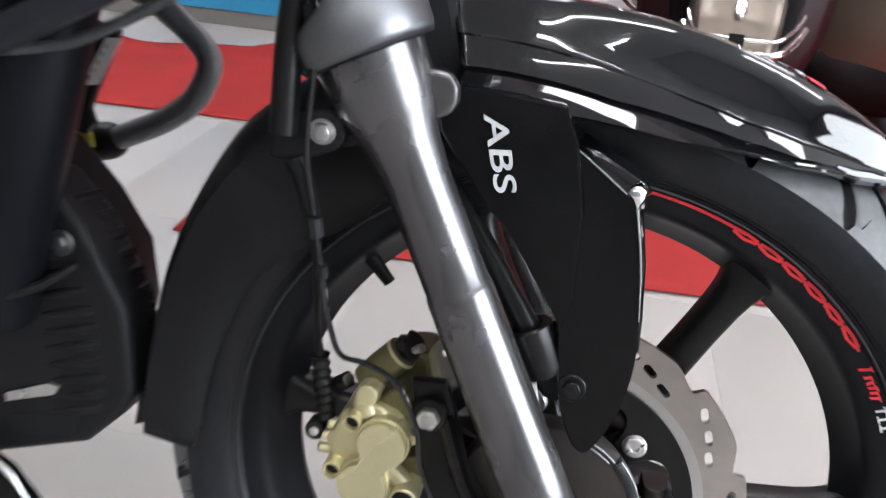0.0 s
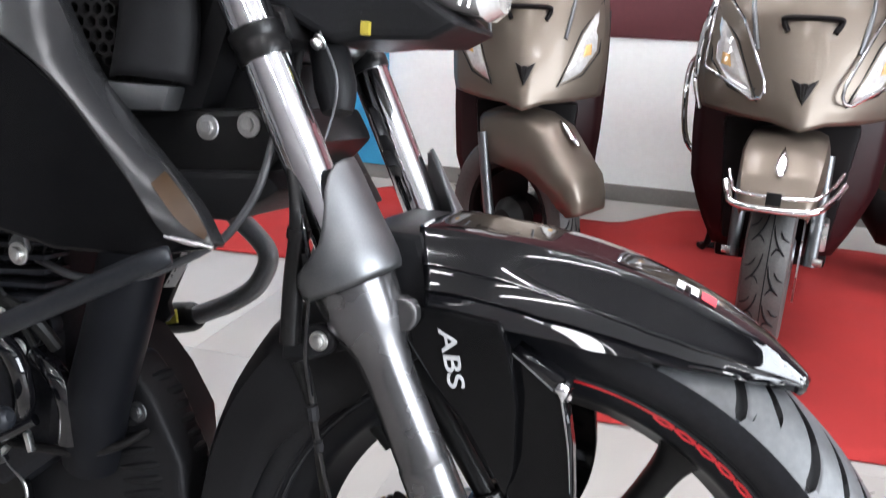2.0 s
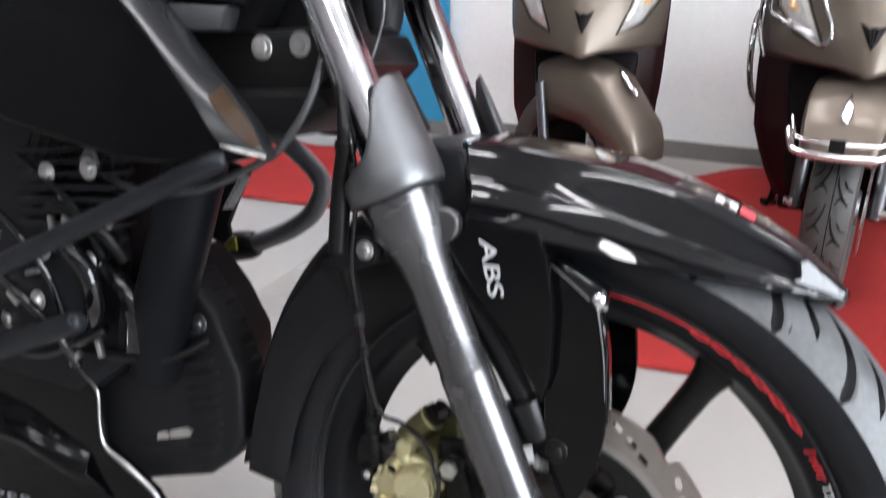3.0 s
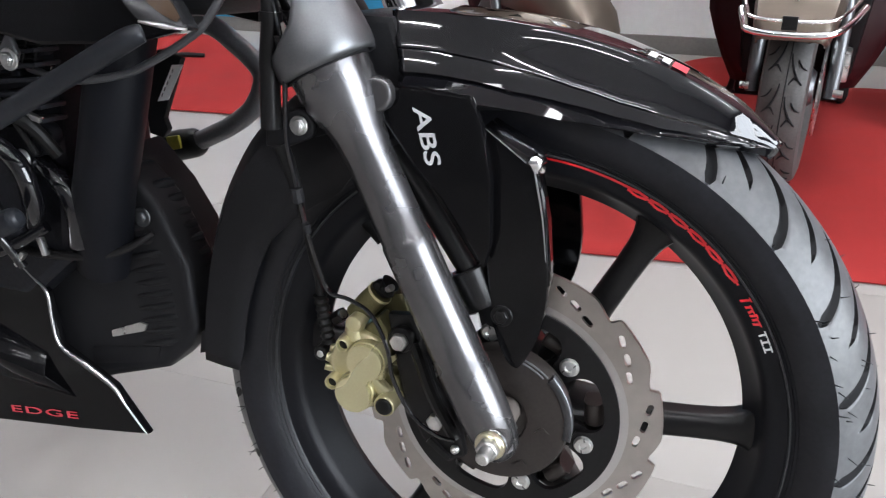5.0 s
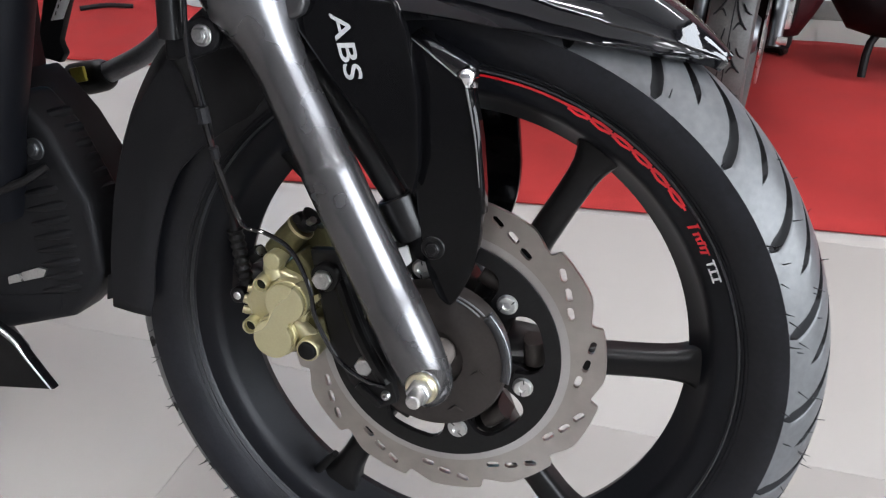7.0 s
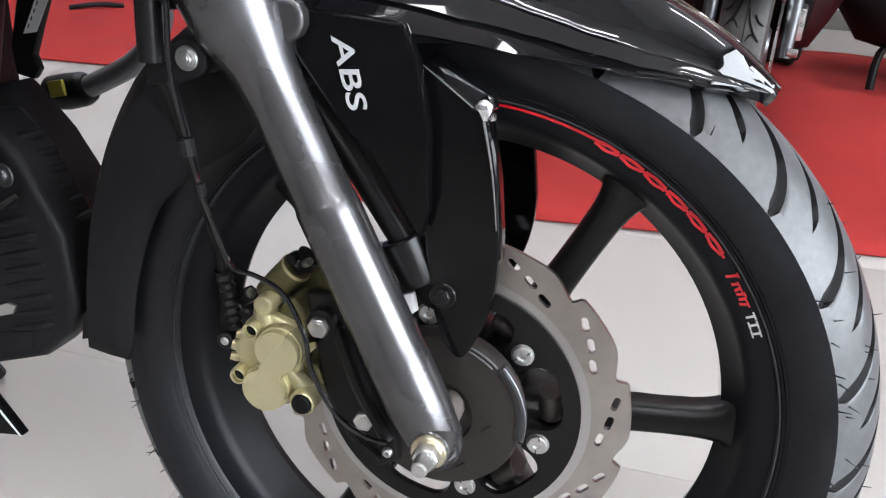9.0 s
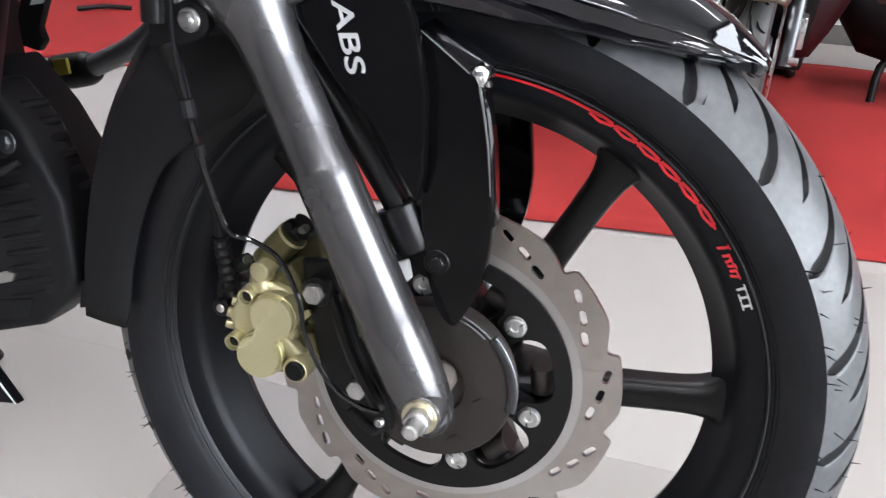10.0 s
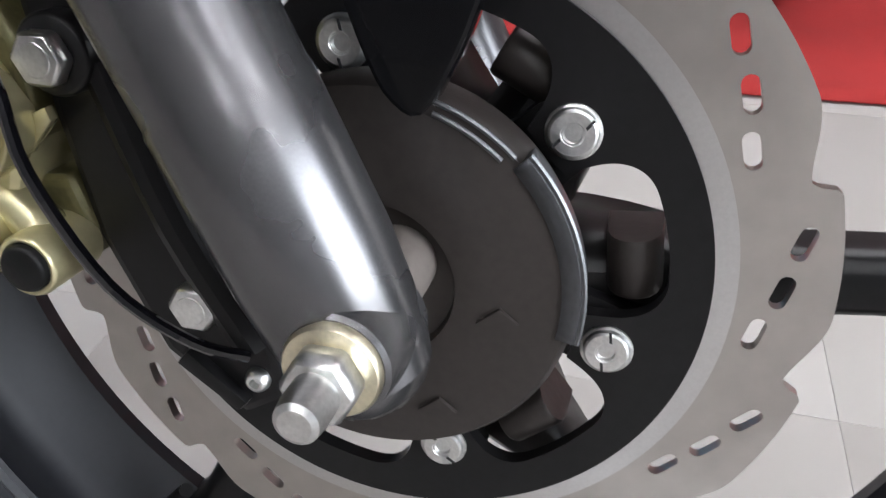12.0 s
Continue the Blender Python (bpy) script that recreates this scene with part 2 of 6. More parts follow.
def loft(rows, close_ends=False):
    bm = bmesh.new()
    grid = [[bm.verts.new(p) for p in row] for row in rows]
    for a, b in zip(grid, grid[1:]):
        for i in range(len(a) - 1):
            bm.faces.new((a[i], a[i + 1], b[i + 1], b[i]))
    if close_ends:
        bm.faces.new(grid[0])
        bm.faces.new(grid[-1][::-1])
    return bm


def ring_loft(rows, caps=True):
    """Closed cross-sections joined to a body."""
    bm = bmesh.new()
    grid = [[bm.verts.new(p) for p in row] for row in rows]
    n = len(rows[0])
    for a, b in zip(grid, grid[1:]):
        for i in range(n):
            bm.faces.new((a[i], a[(i + 1) % n], b[(i + 1) % n], b[i]))
    if caps:
        bm.faces.new(grid[0][::-1])
        bm.faces.new(grid[-1])
    return bm


def shell(ob, thick, offset=-1):
    mod = ob.modifiers.new("thickness", "SOLIDIFY")
    mod.thickness, mod.offset = thick, offset
    return ob


def along(start, axis):
    """A pose whose y axis runs along the given axis from start."""
    q = Vector(axis).to_track_quat("Y", "Z")
    return Matrix.Translation(start) @ q.to_matrix().to_4x4()


def hexbolt(r, h, washer=0.0, collar=0.0):
    """A hexagon head that points towards -y from the plane y = 0."""
    bm = bmesh.new()
    a = [(r * math.cos(k * math.pi / 3), r * math.sin(k * math.pi / 3)) for k in range(6)]
    merge(bm, prism(a, -h - collar, -collar, r * 0.12, 1))
    merge(bm, lathe([(-h - collar - 0.0003, 0), (-h - collar - 0.0003, r * 0.55), (-h - collar + 0.0004, r * 0.62)], 24))
    if washer:
        merge(bm, lathe([(-collar - 0.0016, 0), (-collar - 0.0016, washer * 0.94), (-collar - 0.001, washer), (0, washer)], 32))
    return bm


def button(r, h):
    """A domed socket screw that points towards -y."""
    return lathe([(-h * 0.35, 0), (-h * 0.35, r * 0.34), (-h, r * 0.42), (-h, r * 0.62), (-h * 0.8, r * 0.85), (-h * 0.35, r), (0, r)], 28)


def lettering(name, text, size, m, mat, parent, label="", shear=0.0, spread=1.0, bold=0.0):
    cu = bpy.data.curves.new(name, "FONT")
    cu.body, cu.size, cu.shear, cu.space_character, cu.extrude, cu.offset = text, size, shear, spread, 0.0003, bold
    tmp = bpy.data.objects.new("tmp_text", cu)
    me = bpy.data.meshes.new_from_object(tmp)
    bpy.data.objects.remove(tmp)
    me.materials.clear()
    me.materials.append(mat)
    ob = new(name, me)
    ob.parent = parent
    ob.matrix_basis = m
    return tagged(ob, label)


def fitted_letters(name, text, origin, right, up, wide, high, mat, parent, label="", shear=0.0, bold=0.0002):
    """Letters stretched to a given width and height; origin is the start of their base line."""
    ob = lettering(name, text, 0.02, Matrix.Identity(4), mat, parent, label, shear, 1.0, bold)
    co = [v.co for v in ob.data.vertices]
    lo = [min(c[i] for c in co) for i in range(2)]
    hi = [max(c[i] for c in co) for i in range(2)]
    fit = Matrix.Diagonal((wide / (hi[0] - lo[0]), high / (hi[1] - lo[1]), 1, 1)) @ Matrix.Translation((-lo[0], -lo[1], 0))
    ob.data.transform(fit)
    ob.matrix_basis = text_pose(origin, right, up)
    return ob


def flat_fill(loops, y0, y1):
    """Closed outlines in x and z, the first the outer edge and the rest holes, as a plate from y0 to y1."""
    bm = bmesh.new()
    edges = []
    for loop in loops:
        vs = [bm.verts.new((x, y0, z)) for x, z in loop]
        edges += [bm.edges.new((vs[i], vs[(i + 1) % len(vs)])) for i in range(len(vs))]
    bmesh.ops.triangle_fill(bm, use_beauty=True, use_dissolve=False, edges=edges)
    bmesh.ops.recalc_face_normals(bm, faces=bm.faces[:])
    res = bmesh.ops.extrude_face_region(bm, geom=bm.faces[:])
    bmesh.ops.translate(bm, vec=(0, y1 - y0, 0), verts=[v for v in res["geom"] if isinstance(v, bmesh.types.BMVert)])
    bmesh.ops.recalc_face_normals(bm, faces=bm.faces[:])
    return bm


def polar(r, a, y=0.0):
    return Vector((r * math.cos(radians(a)), y, r * math.sin(radians(a))))


def text_pose(origin, right, up):
    r, u = Vector(right).normalized(), Vector(up).normalized()
    u = (u - r * u.dot(r)).normalized()
    f = r.cross(u)
    return Matrix.Translation(origin) @ Matrix((r, u, f)).transposed().to_4x4()


# ---- the room ----
WALL_Y, LEFT_X, RIGHT_X, BACK_Y, HIGH = 2.64, -4.0, 4.5, -4.0, 3.0

floor = part("floor", box(LEFT_X, RIGHT_X, BACK_Y, WALL_Y, -0.12, -0.0012, 0), GROUT, None, "pale joints of a polished tile floor")
tagged(floor, category="floor", kind="structure")
wall_back = thing("wall_north", "white showroom wall with maroon upper band", "wall", kind="structure")
part("lower_wall", box(LEFT_X - 0.2, RIGHT_X + 0.2, WALL_Y, WALL_Y + 0.2, -0.12, 0.62, 0), WALL_WHITE, wall_back, "white painted lower wall")
part("upper_wall", box(LEFT_X - 0.2, RIGHT_X + 0.2, WALL_Y - 0.004, WALL_Y + 0.2, 0.62, HIGH, 0), WALL_MAROON, wall_back, "maroon painted upper wall")
base = part("baseboard", box(LEFT_X, RIGHT_X, WALL_Y - 0.012, WALL_Y, -0.004, 0.065, 0.002), SKIRTING, None, "grey tile skirting along the wall")
tagged(base, category="skirting", kind="structure")
tagged(part("wall_west", box(LEFT_X - 0.2, LEFT_X, BACK_Y - 0.2, WALL_Y, -0.12, HIGH, 0), DARK_WALL, None, "plain grey side wall"), category="wall", kind="structure")
# this wall's window is unseen, added to go with the daylight lamp
side = thing("wall_east", "unseen grey side wall with an assumed wide opening", "wall", kind="structure")
part("pier", box(RIGHT_X, RIGHT_X + 0.2, BACK_Y - 0.2, -3.0, -0.12, HIGH, 0), DARK_WALL, side)
part("pier", box(RIGHT_X, RIGHT_X + 0.2, 0.5, WALL_Y, -0.12, HIGH, 0), DARK_WALL, side)
part("lintel", box(RIGHT_X, RIGHT_X + 0.2, -3.0, 0.5, 2.7, HIGH, 0), DARK_WALL, side)
part("window_sill", box(RIGHT_X, RIGHT_X + 0.2, -3.0, 0.5, -0.12, 0.25, 0), DARK_WALL, side)
for y in (-3.0, -1.85, -0.7, 0.44):
    part("mullion", box(RIGHT_X + 0.07, RIGHT_X + 0.13, y, y + 0.06, 0.25, 2.7, 0.004), SKIRTING, side)
tagged(part("wall_south", box(LEFT_X, RIGHT_X, BACK_Y - 0.2, BACK_Y, -0.12, HIGH, 0), DARK_WALL, None, "plain grey wall"), category="wall", kind="structure")
ceiling = part("ceiling", box(LEFT_X - 0.2, RIGHT_X + 0.2, BACK_Y - 0.2, WALL_Y + 0.2, HIGH, HIGH + 0.15, 0), CEILING, None, "pale grey ceiling boards")
tagged(ceiling, category="ceiling", kind="structure")
ground = part("ground", box(-60, 60, -80, 60, -0.3, -0.13, 0), SKIRTING, None, "grey paving outside the shop front")
tagged(ground, category="ground", kind="structure")

panel = thing("ceiling_light", "square lit ceiling panel in a white frame", "ceiling light", "ceiling panels", pose(0.0, -0.6, HIGH))
frame_bm = bmesh.new()
for x0, x1, y0, y1 in ((-0.32, 0.32, -0.32, -0.29), (-0.32, 0.32, 0.29, 0.32), (-0.32, -0.29, -0.29, 0.29), (0.29, 0.32, -0.29, 0.29)):
    box(x0, x1, y0, y1, -0.03, 0, 0.003, frame_bm)
part("frame", frame_bm, WALL_WHITE, panel)
part("diffuser", box(-0.288, 0.288, -0.288, 0.288, -0.02, -0.004, 0), PANEL_GLOW, panel, "glowing white diffuser")
for x, y in ((-2.2, 1.2), (-0.8, 1.2), (0.6, 1.2), (2.0, 1.2), (-2.2, 2.2), (-0.8, 2.2), (0.6, 2.2), (2.0, 2.2), (2.2, -0.6)):
    copy_thing(panel, pose(x, y, HIGH))

batten = thing("ceiling_tube", "long lit tube lamp in a white ceiling batten", "ceiling lamp", "ceiling tubes", pose(-1.3, -1.9, HIGH))
part("batten", box(-0.62, 0.62, -0.035, 0.035, -0.035, 0, 0.004), WALL_WHITE, batten)
glass_tube = lathe([(-0.60, 0), (-0.60, 0.014), (0.60, 0.014), (0.60, 0)], 16)
bmesh.ops.transform(glass_tube, matrix=Matrix.Translation((0, 0, -0.052)) @ Matrix.Rotation(radians(90), 4, "Z"), verts=glass_tube.verts[:])
part("tube", glass_tube, TUBE_GLOW, batten, "glowing white tube")
for x, y in ((0.9, -1.9), (-1.3, -3.1), (0.9, -3.1), (2.9, -1.9)):
    copy_thing(batten, pose(x, y, HIGH))

# red carpet runner: a straight front edge, a back edge that waves, a step on its left
cb = bmesh.new()
xs = np.linspace(-3.2, 4.0, 145)


def carpet_front(x):
    return 1.50 + 0.06 * (x + 1.2) if x < -0.76 else 0.905 + 0.075 * x


def carpet_back(x):
    return 2.33 + 0.06 * math.sin(6.0 * x + 1.0) + 0.03 * math.sin(13 * x) + 0.05 * x * (x < 0.4)


cols = []
for x in xs:
    a, b = carpet_front(x), carpet_back(x)
    cols.append([cb.verts.new((x, a + (b - a) * t, 0.004 + 0.003 * noise.noise((x * 3, t * 6, 0)) * (t < 0.98) + 0.045 * max(0, math.sin(6 * x + 1)) * max(0, t - 0.84) * 6)) for t in np.linspace(0, 1, 25)])
for a, b in zip(cols, cols[1:]):
    for i in range(24):
        cb.faces.new((a[i], b[i], b[i + 1], a[i + 1]))
carpet = part("carpet", cb, CARPET, None, "red felt carpet laid loose on tiles with a wavy back edge")
tagged(carpet, category="carpet")
shell(carpet, 0.003, 1)

blue_panel = thing("display_board", "blue display board standing against the wall", "board", m=pose(-1.63, WALL_Y - 0.05, 0))
part("board", box(-0.46, 0.46, -0.02, 0.02, 0.06, 1.7, 0.004), BLUE, blue_panel)
part("bottom_rail", box(-0.47, 0.47, -0.012, 0.035, 0.0, 0.068, 0.003), SKIRTING, blue_panel, "grey bottom rail")

# ---- the motorcycle, in its own frame: x ahead, z up, the wheel's plane at y = 0 ----
LEAN_DEG = 8.0
bike = thing("motorcycle", "black motorcycle with gold brake caliper on its side stand", "motorcycle", m=pose(0, 0, 0, -LEAN_DEG))
HUB = Vector((0, 0, 0.297))
WHEEL = Matrix.Translation(HUB)


def wheel_part(name, bm, mat, parent=bike, label=""):
    bmesh.ops.transform(bm, matrix=WHEEL, verts=bm.verts[:])
    return part(name, bm, mat, parent, label)


# tyre: carcass by turning, tread as a fine band with cut grooves
side = [(-0.024, 0.2290), (-0.0318, 0.2342), (-0.0400, 0.242), (-0.0455, 0.253), (-0.0468, 0.260), (-0.0462, 0.2675)]
carcass = side + [(-0.043, 0.268), (0.043, 0.268)] + [(-y, r) for y, r in side[::-1]]
tyre = wheel_part("tyre", lathe(carcass, 128), RUBBER, bike, "black tyre sidewall of new front tyre")
rings_bm = bmesh.new()
for y, r in ((-0.0356, 0.2368), (-0.0378, 0.2394)):
    merge(rings_bm, lathe([(y + 0.001, r - 0.0014), (y - 0.0003, r), (y + 0.001, r + 0.0014)], 128))
wheel_part("sidewall_ribs", rings_bm, RUBBER, tyre)
GROOVES, HALF = 25, 0.0458


def tread_radius(u):
    """Radius of the tread at u from -1 to 1 across."""
    return 0.2995 - 0.0320 * abs(u) ** 2.2


def groove_half(s, thin):
    """Half the angle that a groove takes at s across: long crescents from shoulder to middle, short ones between them."""
    if thin:
        return 0.85 * max(0, min(1, (s - 0.10) * 4)) * max(0, min(1, (0.76 - s) * 7))
    return 1.0 * max(0, min(1, (s - 0.07) * 4)) * max(0, min(1, (1.03 - s) * 9))


tb = bmesh.new()
NU, PITCH = 50, 360 / GROOVES
cols, kinds = [], []
for k in range(GROOVES):
    for thin in (False, True):
        base = PITCH * (k + (0.5 if thin else 0))
        for side_at, low in ((-1.25, 0), (-1.0, 1), (0.0, 1), (1.0, 1), (1.25, 0)):
            cols.append((base, side_at, thin, low))
        for f in (0.3, 0.5, 0.7):
            cols.append((base + PITCH * 0.5 * f + 0.25, 0.0, None, 0))
grid, cut = [], []
for base, side_at, thin, low in cols:
    row, flags = [], []
    for i in range(NU + 1):
        u = -1 + 2 * i / NU
        half = 0.0 if thin is None else groove_half(abs(u), thin)
        edge = 0.03 * (1 if side_at > 0 else -1) if abs(side_at) > 1.1 else 0
        a = base + 13 * (1 - abs(u)) ** 1.5 + half * max(-1, min(1, side_at)) + (edge if half else side_at * 0.02)
        a += (5.0 * u if u > 0 else 0)
        sunk = low and half > 0.02
        row.append(tb.verts.new(HUB + polar(tread_radius(u) - (0.0045 * min(1, half / 0.2) if sunk else 0), a, u * HALF)))
        flags.append(bool(sunk and half > 0.06))
    grid.append(row)
    cut.append(flags)
for k in range(len(cols)):
    j = (k + 1) % len(cols)
    for i in range(NU):
        f = tb.faces.new((grid[k][i], grid[j][i], grid[j][i + 1], grid[k][i + 1]))
        f.material_index = int(cut[k][i] or cut[j][i])
tread = part("tread", tb, TREAD, tyre, "tread with slanted grooves, pale for its sheen", 60)
tread.data.materials.append(GROOVE)
hb = bmesh.new()
rnd = random.Random(4)
for k in range(190):
    u = rnd.choice((-0.98, -0.9, -0.62, -0.3, 0.3, 0.7)) + rnd.uniform(-0.03, 0.03)
    a, L = rnd.uniform(0, 360), rnd.uniform(0.004, 0.010)
    p = HUB + polar(tread_radius(u) - 0.001, a, u * HALF)
    d = (polar(1, a + rnd.uniform(-35, 35), u * 0.8 + rnd.uniform(-0.4, 0.4))).normalized()
    tube([p, p + d * L], [0.0006, 0.0002], 5, 1, hb)
tagged(part("rubber_hairs", hb, RUBBER, tyre, "thin moulding hairs on new rubber"), kind="stuff")

# rim, spokes and hub
rim_far = [(-0.0245, 0.2305), (-0.0262, 0.2325), (-0.0275, 0.2318), (-0.0272, 0.226), (-0.0245, 0.214), (-0.021, 0.205), (-0.0165, 0.1995), (-0.008, 0.1975)]
rim_near = [(-0.0245, 0.2325), (-0.0262, 0.2338), (-0.0280, 0.2332), (-0.0272, 0.226), (-0.0255, 0.2205), (-0.0225, 0.2160), (-0.0150, 0.2120), (-0.004, 0.2070)]
rim = wheel_part("rim", lathe(rim_near + [(-y, r) for y, r in rim_far[::-1]], 144, True), RIM_PAINT, bike, "satin black alloy rim with red tape")
# lip paler than the rim: its thin highlight is in the colour
lip = wheel_part("rim_lip", lathe([(-0.0300, 0.2328), (-0.0336, 0.2333), (-0.0336, 0.2344), (-0.0300, 0.2348)], 144, True), BAR_GREY, rim, "rim lip in grey for its thin highlight")
SPOKE_AT = (6.5, 62.5, 118, 178, 244, 310)
rows = []
for r, w, d in ((0.030, 0.046, 0.028), (0.058, 0.040, 0.026), (0.072, 0.036, 0.0235), (0.084, 0.032, 0.0195), (0.096, 0.0275, 0.0155), (0.12, 0.0245, 0.013), (0.155, 0.0235, 0.0125), (0.178, 0.0245, 0.0125), (0.190, 0.0275, 0.0125), (0.198, 0.0325, 0.0124), (0.2035, 0.0400, 0.0122), (0.2095, 0.0500, 0.0118)):
    w = w / 2
    sec = [(-w, -d * 0.3), (-w * 0.85, -d * 0.75), (-w * 0.5, -d), (w * 0.5, -d), (w * 0.85, -d * 0.75), (w, -d * 0.3), (w, d * 0.8), (w * 0.8, d), (-w * 0.8, d), (-w, d * 0.8)]
    rows.append([(r, 0.006 + y, t - 0.0165) for t, y in sec])
spoke = finish(ring_loft(rows), "spoke", BLACK_SATIN, 40)
for a in SPOKE_AT:
    again("spoke", spoke, rim, Matrix.Translation(HUB) @ Matrix.Rotation(-radians(a), 4, "Y"))
root_rows = []
for t, f in ((-0.0125, 0.93), (-0.0112, 1.0), (0.0062, 1.0), (0.0075, 0.93)):
    root_rows.append([(0.0762 + 0.0092 * f * math.cos(a), -0.0135 - 0.0135 * f * math.sin(a) ** 0.8, t) for a in np.linspace(0, math.pi, 13).tolist()] + [(0.067, 0.0, t), (0.0854, 0.0, t)])
root = finish(ring_loft(root_rows), "spoke_root", COVER, 40)
for a in SPOKE_AT:
    again("spoke_root", root, rim, Matrix.Translation(HUB) @ Matrix.Rotation(-radians(a), 4, "Y"))
hub = wheel_part("hub", lathe([(-0.045, 0.0), (-0.045, 0.030), (-0.036, 0.034), (-0.020, 0.046), (0.022, 0.046), (0.040, 0.036), (0.046, 0.032), (0.046, 0)], 48), BLACK_SATIN, bike)
arm_rows = [[(r, y, z) for y, z in ((-0.0245, -w), (-0.0265, 0), (-0.0245, w), (-0.006, w), (-0.006, -w))] for r, w in ((0.036, 0.017), (0.06, 0.0125), (0.0845, 0.0115))]
arm = finish(ring_loft(arm_rows), "hub_arm", BLACK_SATIN)
BOLT0 = 44.0
for k in range(6):
    again("hub_arm", arm, hub, Matrix.Translation(HUB) @ Matrix.Rotation(-radians(BOLT0 - 60 * k), 4, "Y"))

# brake disc: a wave edge of twelve petals, three slots a petal, on a black carrier
DISC_Y, SLOT0 = -0.0293, 33.5


def petal_radius(a):
    """Outer radius of the disc at a degrees: flat, then falling, then a sharp step."""
    p = ((19.0 - a) % 30) / 30
    if p < 0.04:
        return 0.1285 + 0.0075 * p / 0.04
    if p < 0.62:
        return 0.136 - 0.0005 * p
    q = (p - 0.62) / 0.38
    return 0.1357 - 0.0075 * (3 * q * q - 2 * q ** 3)


outer = [(petal_radius(a) * math.cos(radians(a)), petal_radius(a) * math.sin(radians(a))) for a in np.arange(0, 360, 0.75)]
inner = [(0.0997 * math.cos(radians(a)), 0.0997 * math.sin(radians(a))) for a in np.arange(0, 360, 3)]
slots = []
for k in range(12):
    mid = SLOT0 - 30 * k
    p1, p3 = polar(0.1252, mid + 7.56), polar(0.1150, mid - 7.56)
    d = (p3 - p1).normalized()
    for j, r in ((-1, 0.1252), (0, 0.1202), (1, 0.1150)):
        c = polar(r, mid - 7.56 * j)
        q = Vector((d.z, 0, -d.x))
        loop = []
        for s, base in ((1, 0), (-1, 180)):
            for t in np.linspace(-90, 90, 7):
                v = c + d * s * 0.0032 + 0.0026 * s * (math.cos(radians(t)) * d + math.sin(radians(t)) * q)
                loop.append((v.x, v.z))
        slots.append(loop)
disc = wheel_part("brake_disc", flat_fill([outer, inner] + slots, DISC_Y, DISC_Y + 0.004), DISC_STEEL, bike, "petal brake disc of ground steel with slots")
wheel_part("worn_band", lathe([(DISC_Y - 0.0003, 0.0999), (DISC_Y - 0.0003, 0.1075)], 120), DISC_EDGE, disc, "brighter polished inner band")
loops = [[(0.1003 * math.cos(radians(a)), 0.1003 * math.sin(radians(a))) for a in np.arange(0, 360, 2)]]
spider = []
for a in np.arange(0, 360, 1):
    near = min(abs((a - BOLT0 + 60 * k + 180) % 360 - 180) for k in range(6))
    k = max(0, min(1, (21.0 - near) / 12.5))
    spider.append((0.0640 + 0.0232 * math.sqrt(1 - k ** 2.4) - 0.0012 * max(0, 1 - (near / 7) ** 2), a))
loops.append([(r * math.cos(radians(a)), r * math.sin(radians(a))) for r, a in spider])
carrier = wheel_part("disc_carrier", flat_fill(loops, DISC_Y - 0.0022, DISC_Y + 0.0035), BLACK_SATIN, disc, "satin black disc carrier")
disc_bolt = bmesh.new()
merge(disc_bolt, lathe([(-0.0012, 0), (-0.0012, 0.0027), (-0.0028, 0.0030), (-0.0028, 0.0034), (-0.0031, 0.0036), (-0.0031, 0.0066), (-0.0026, 0.0074), (-0.0012, 0.0078), (-0.0008, 0.0086), (0, 0.0086)], 36))
disc_bolt = finish(disc_bolt, "disc_bolt", ZINC, 25)
for k in range(6):
    bolt = again("disc_bolt", disc_bolt, disc, Matrix.Translation(HUB + polar(0.0739, BOLT0 - 60 * k, DISC_Y - 0.0022)))
    for turn, far in ((35 + 47 * k, 0.0058), (215 + 47 * k, 0.0054)):
        ink = part("marker_stroke", prism([(-0.0018, -0.0004), (0.0016, -0.0006), (0.0019, 0.0002), (-0.0014, 0.0005)], -0.00345, -0.0025, 0), MARKER, bolt, "black marker stroke")
        ink.matrix_basis = Matrix.Translation(polar(far, turn)) @ Matrix.Rotation(radians(-turn - 20), 4, "Y")

# cover plate over the hub with a stepped rim
cover = bmesh.new()
merge(cover, lathe([(-0.036, 0.0625), (-0.050, 0.0625), (-0.0525, 0.0608), (-0.0532, 0.0565), (-0.0536, 0.050), (-0.0542, 0.040), (-0.0546, 0.029), (-0.054, 0.0265), (-0.050, 0.0255), (-0.050, 0)], 72))
hub_cover = part("hub_cover", cover, COVER, bike, "dark grey round hub cover plate")
hub_cover.matrix_basis = Matrix.Translation(HUB + Vector((-0.002, 0, 0.004)))
# paler rim segment, its edge highlight put into the grey
seg = [(-0.0538, 0.0585), (-0.0542, 0.0640), (-0.052, 0.0652), (-0.046, 0.0652)]
arows = [[polar(r, a, y) for y, r in seg] for a in np.arange(-10, 46, 2.5)]
shell(part("cover_rim", loft(arows), BAR_GREY, hub_cover), 0.002)
# bead lines, pale to carry the rim's edge highlights
for a0, a1, r in ((47, 78, 0.0612), (49, 72, 0.0578), (-10, 45, 0.0650)):
    part("cover_bead", tube([polar(r, a, -0.0532) for a in np.linspace(a0, a1, 16).tolist()], 0.0009, 6, 1), SILVER, hub_cover, "bead of the cover rim, pale for its highlight")
for a, r in ((118, 0.042), (-8, 0.040), (-62, 0.047)):
    part("cover_mark", prism([(-0.006, -0.0025), (0.007, -0.001), (0.001, 0.0035)], -0.0556, -0.0540, 0.0003), COVER, hub_cover).matrix_basis = Matrix.Translation(polar(r, a))
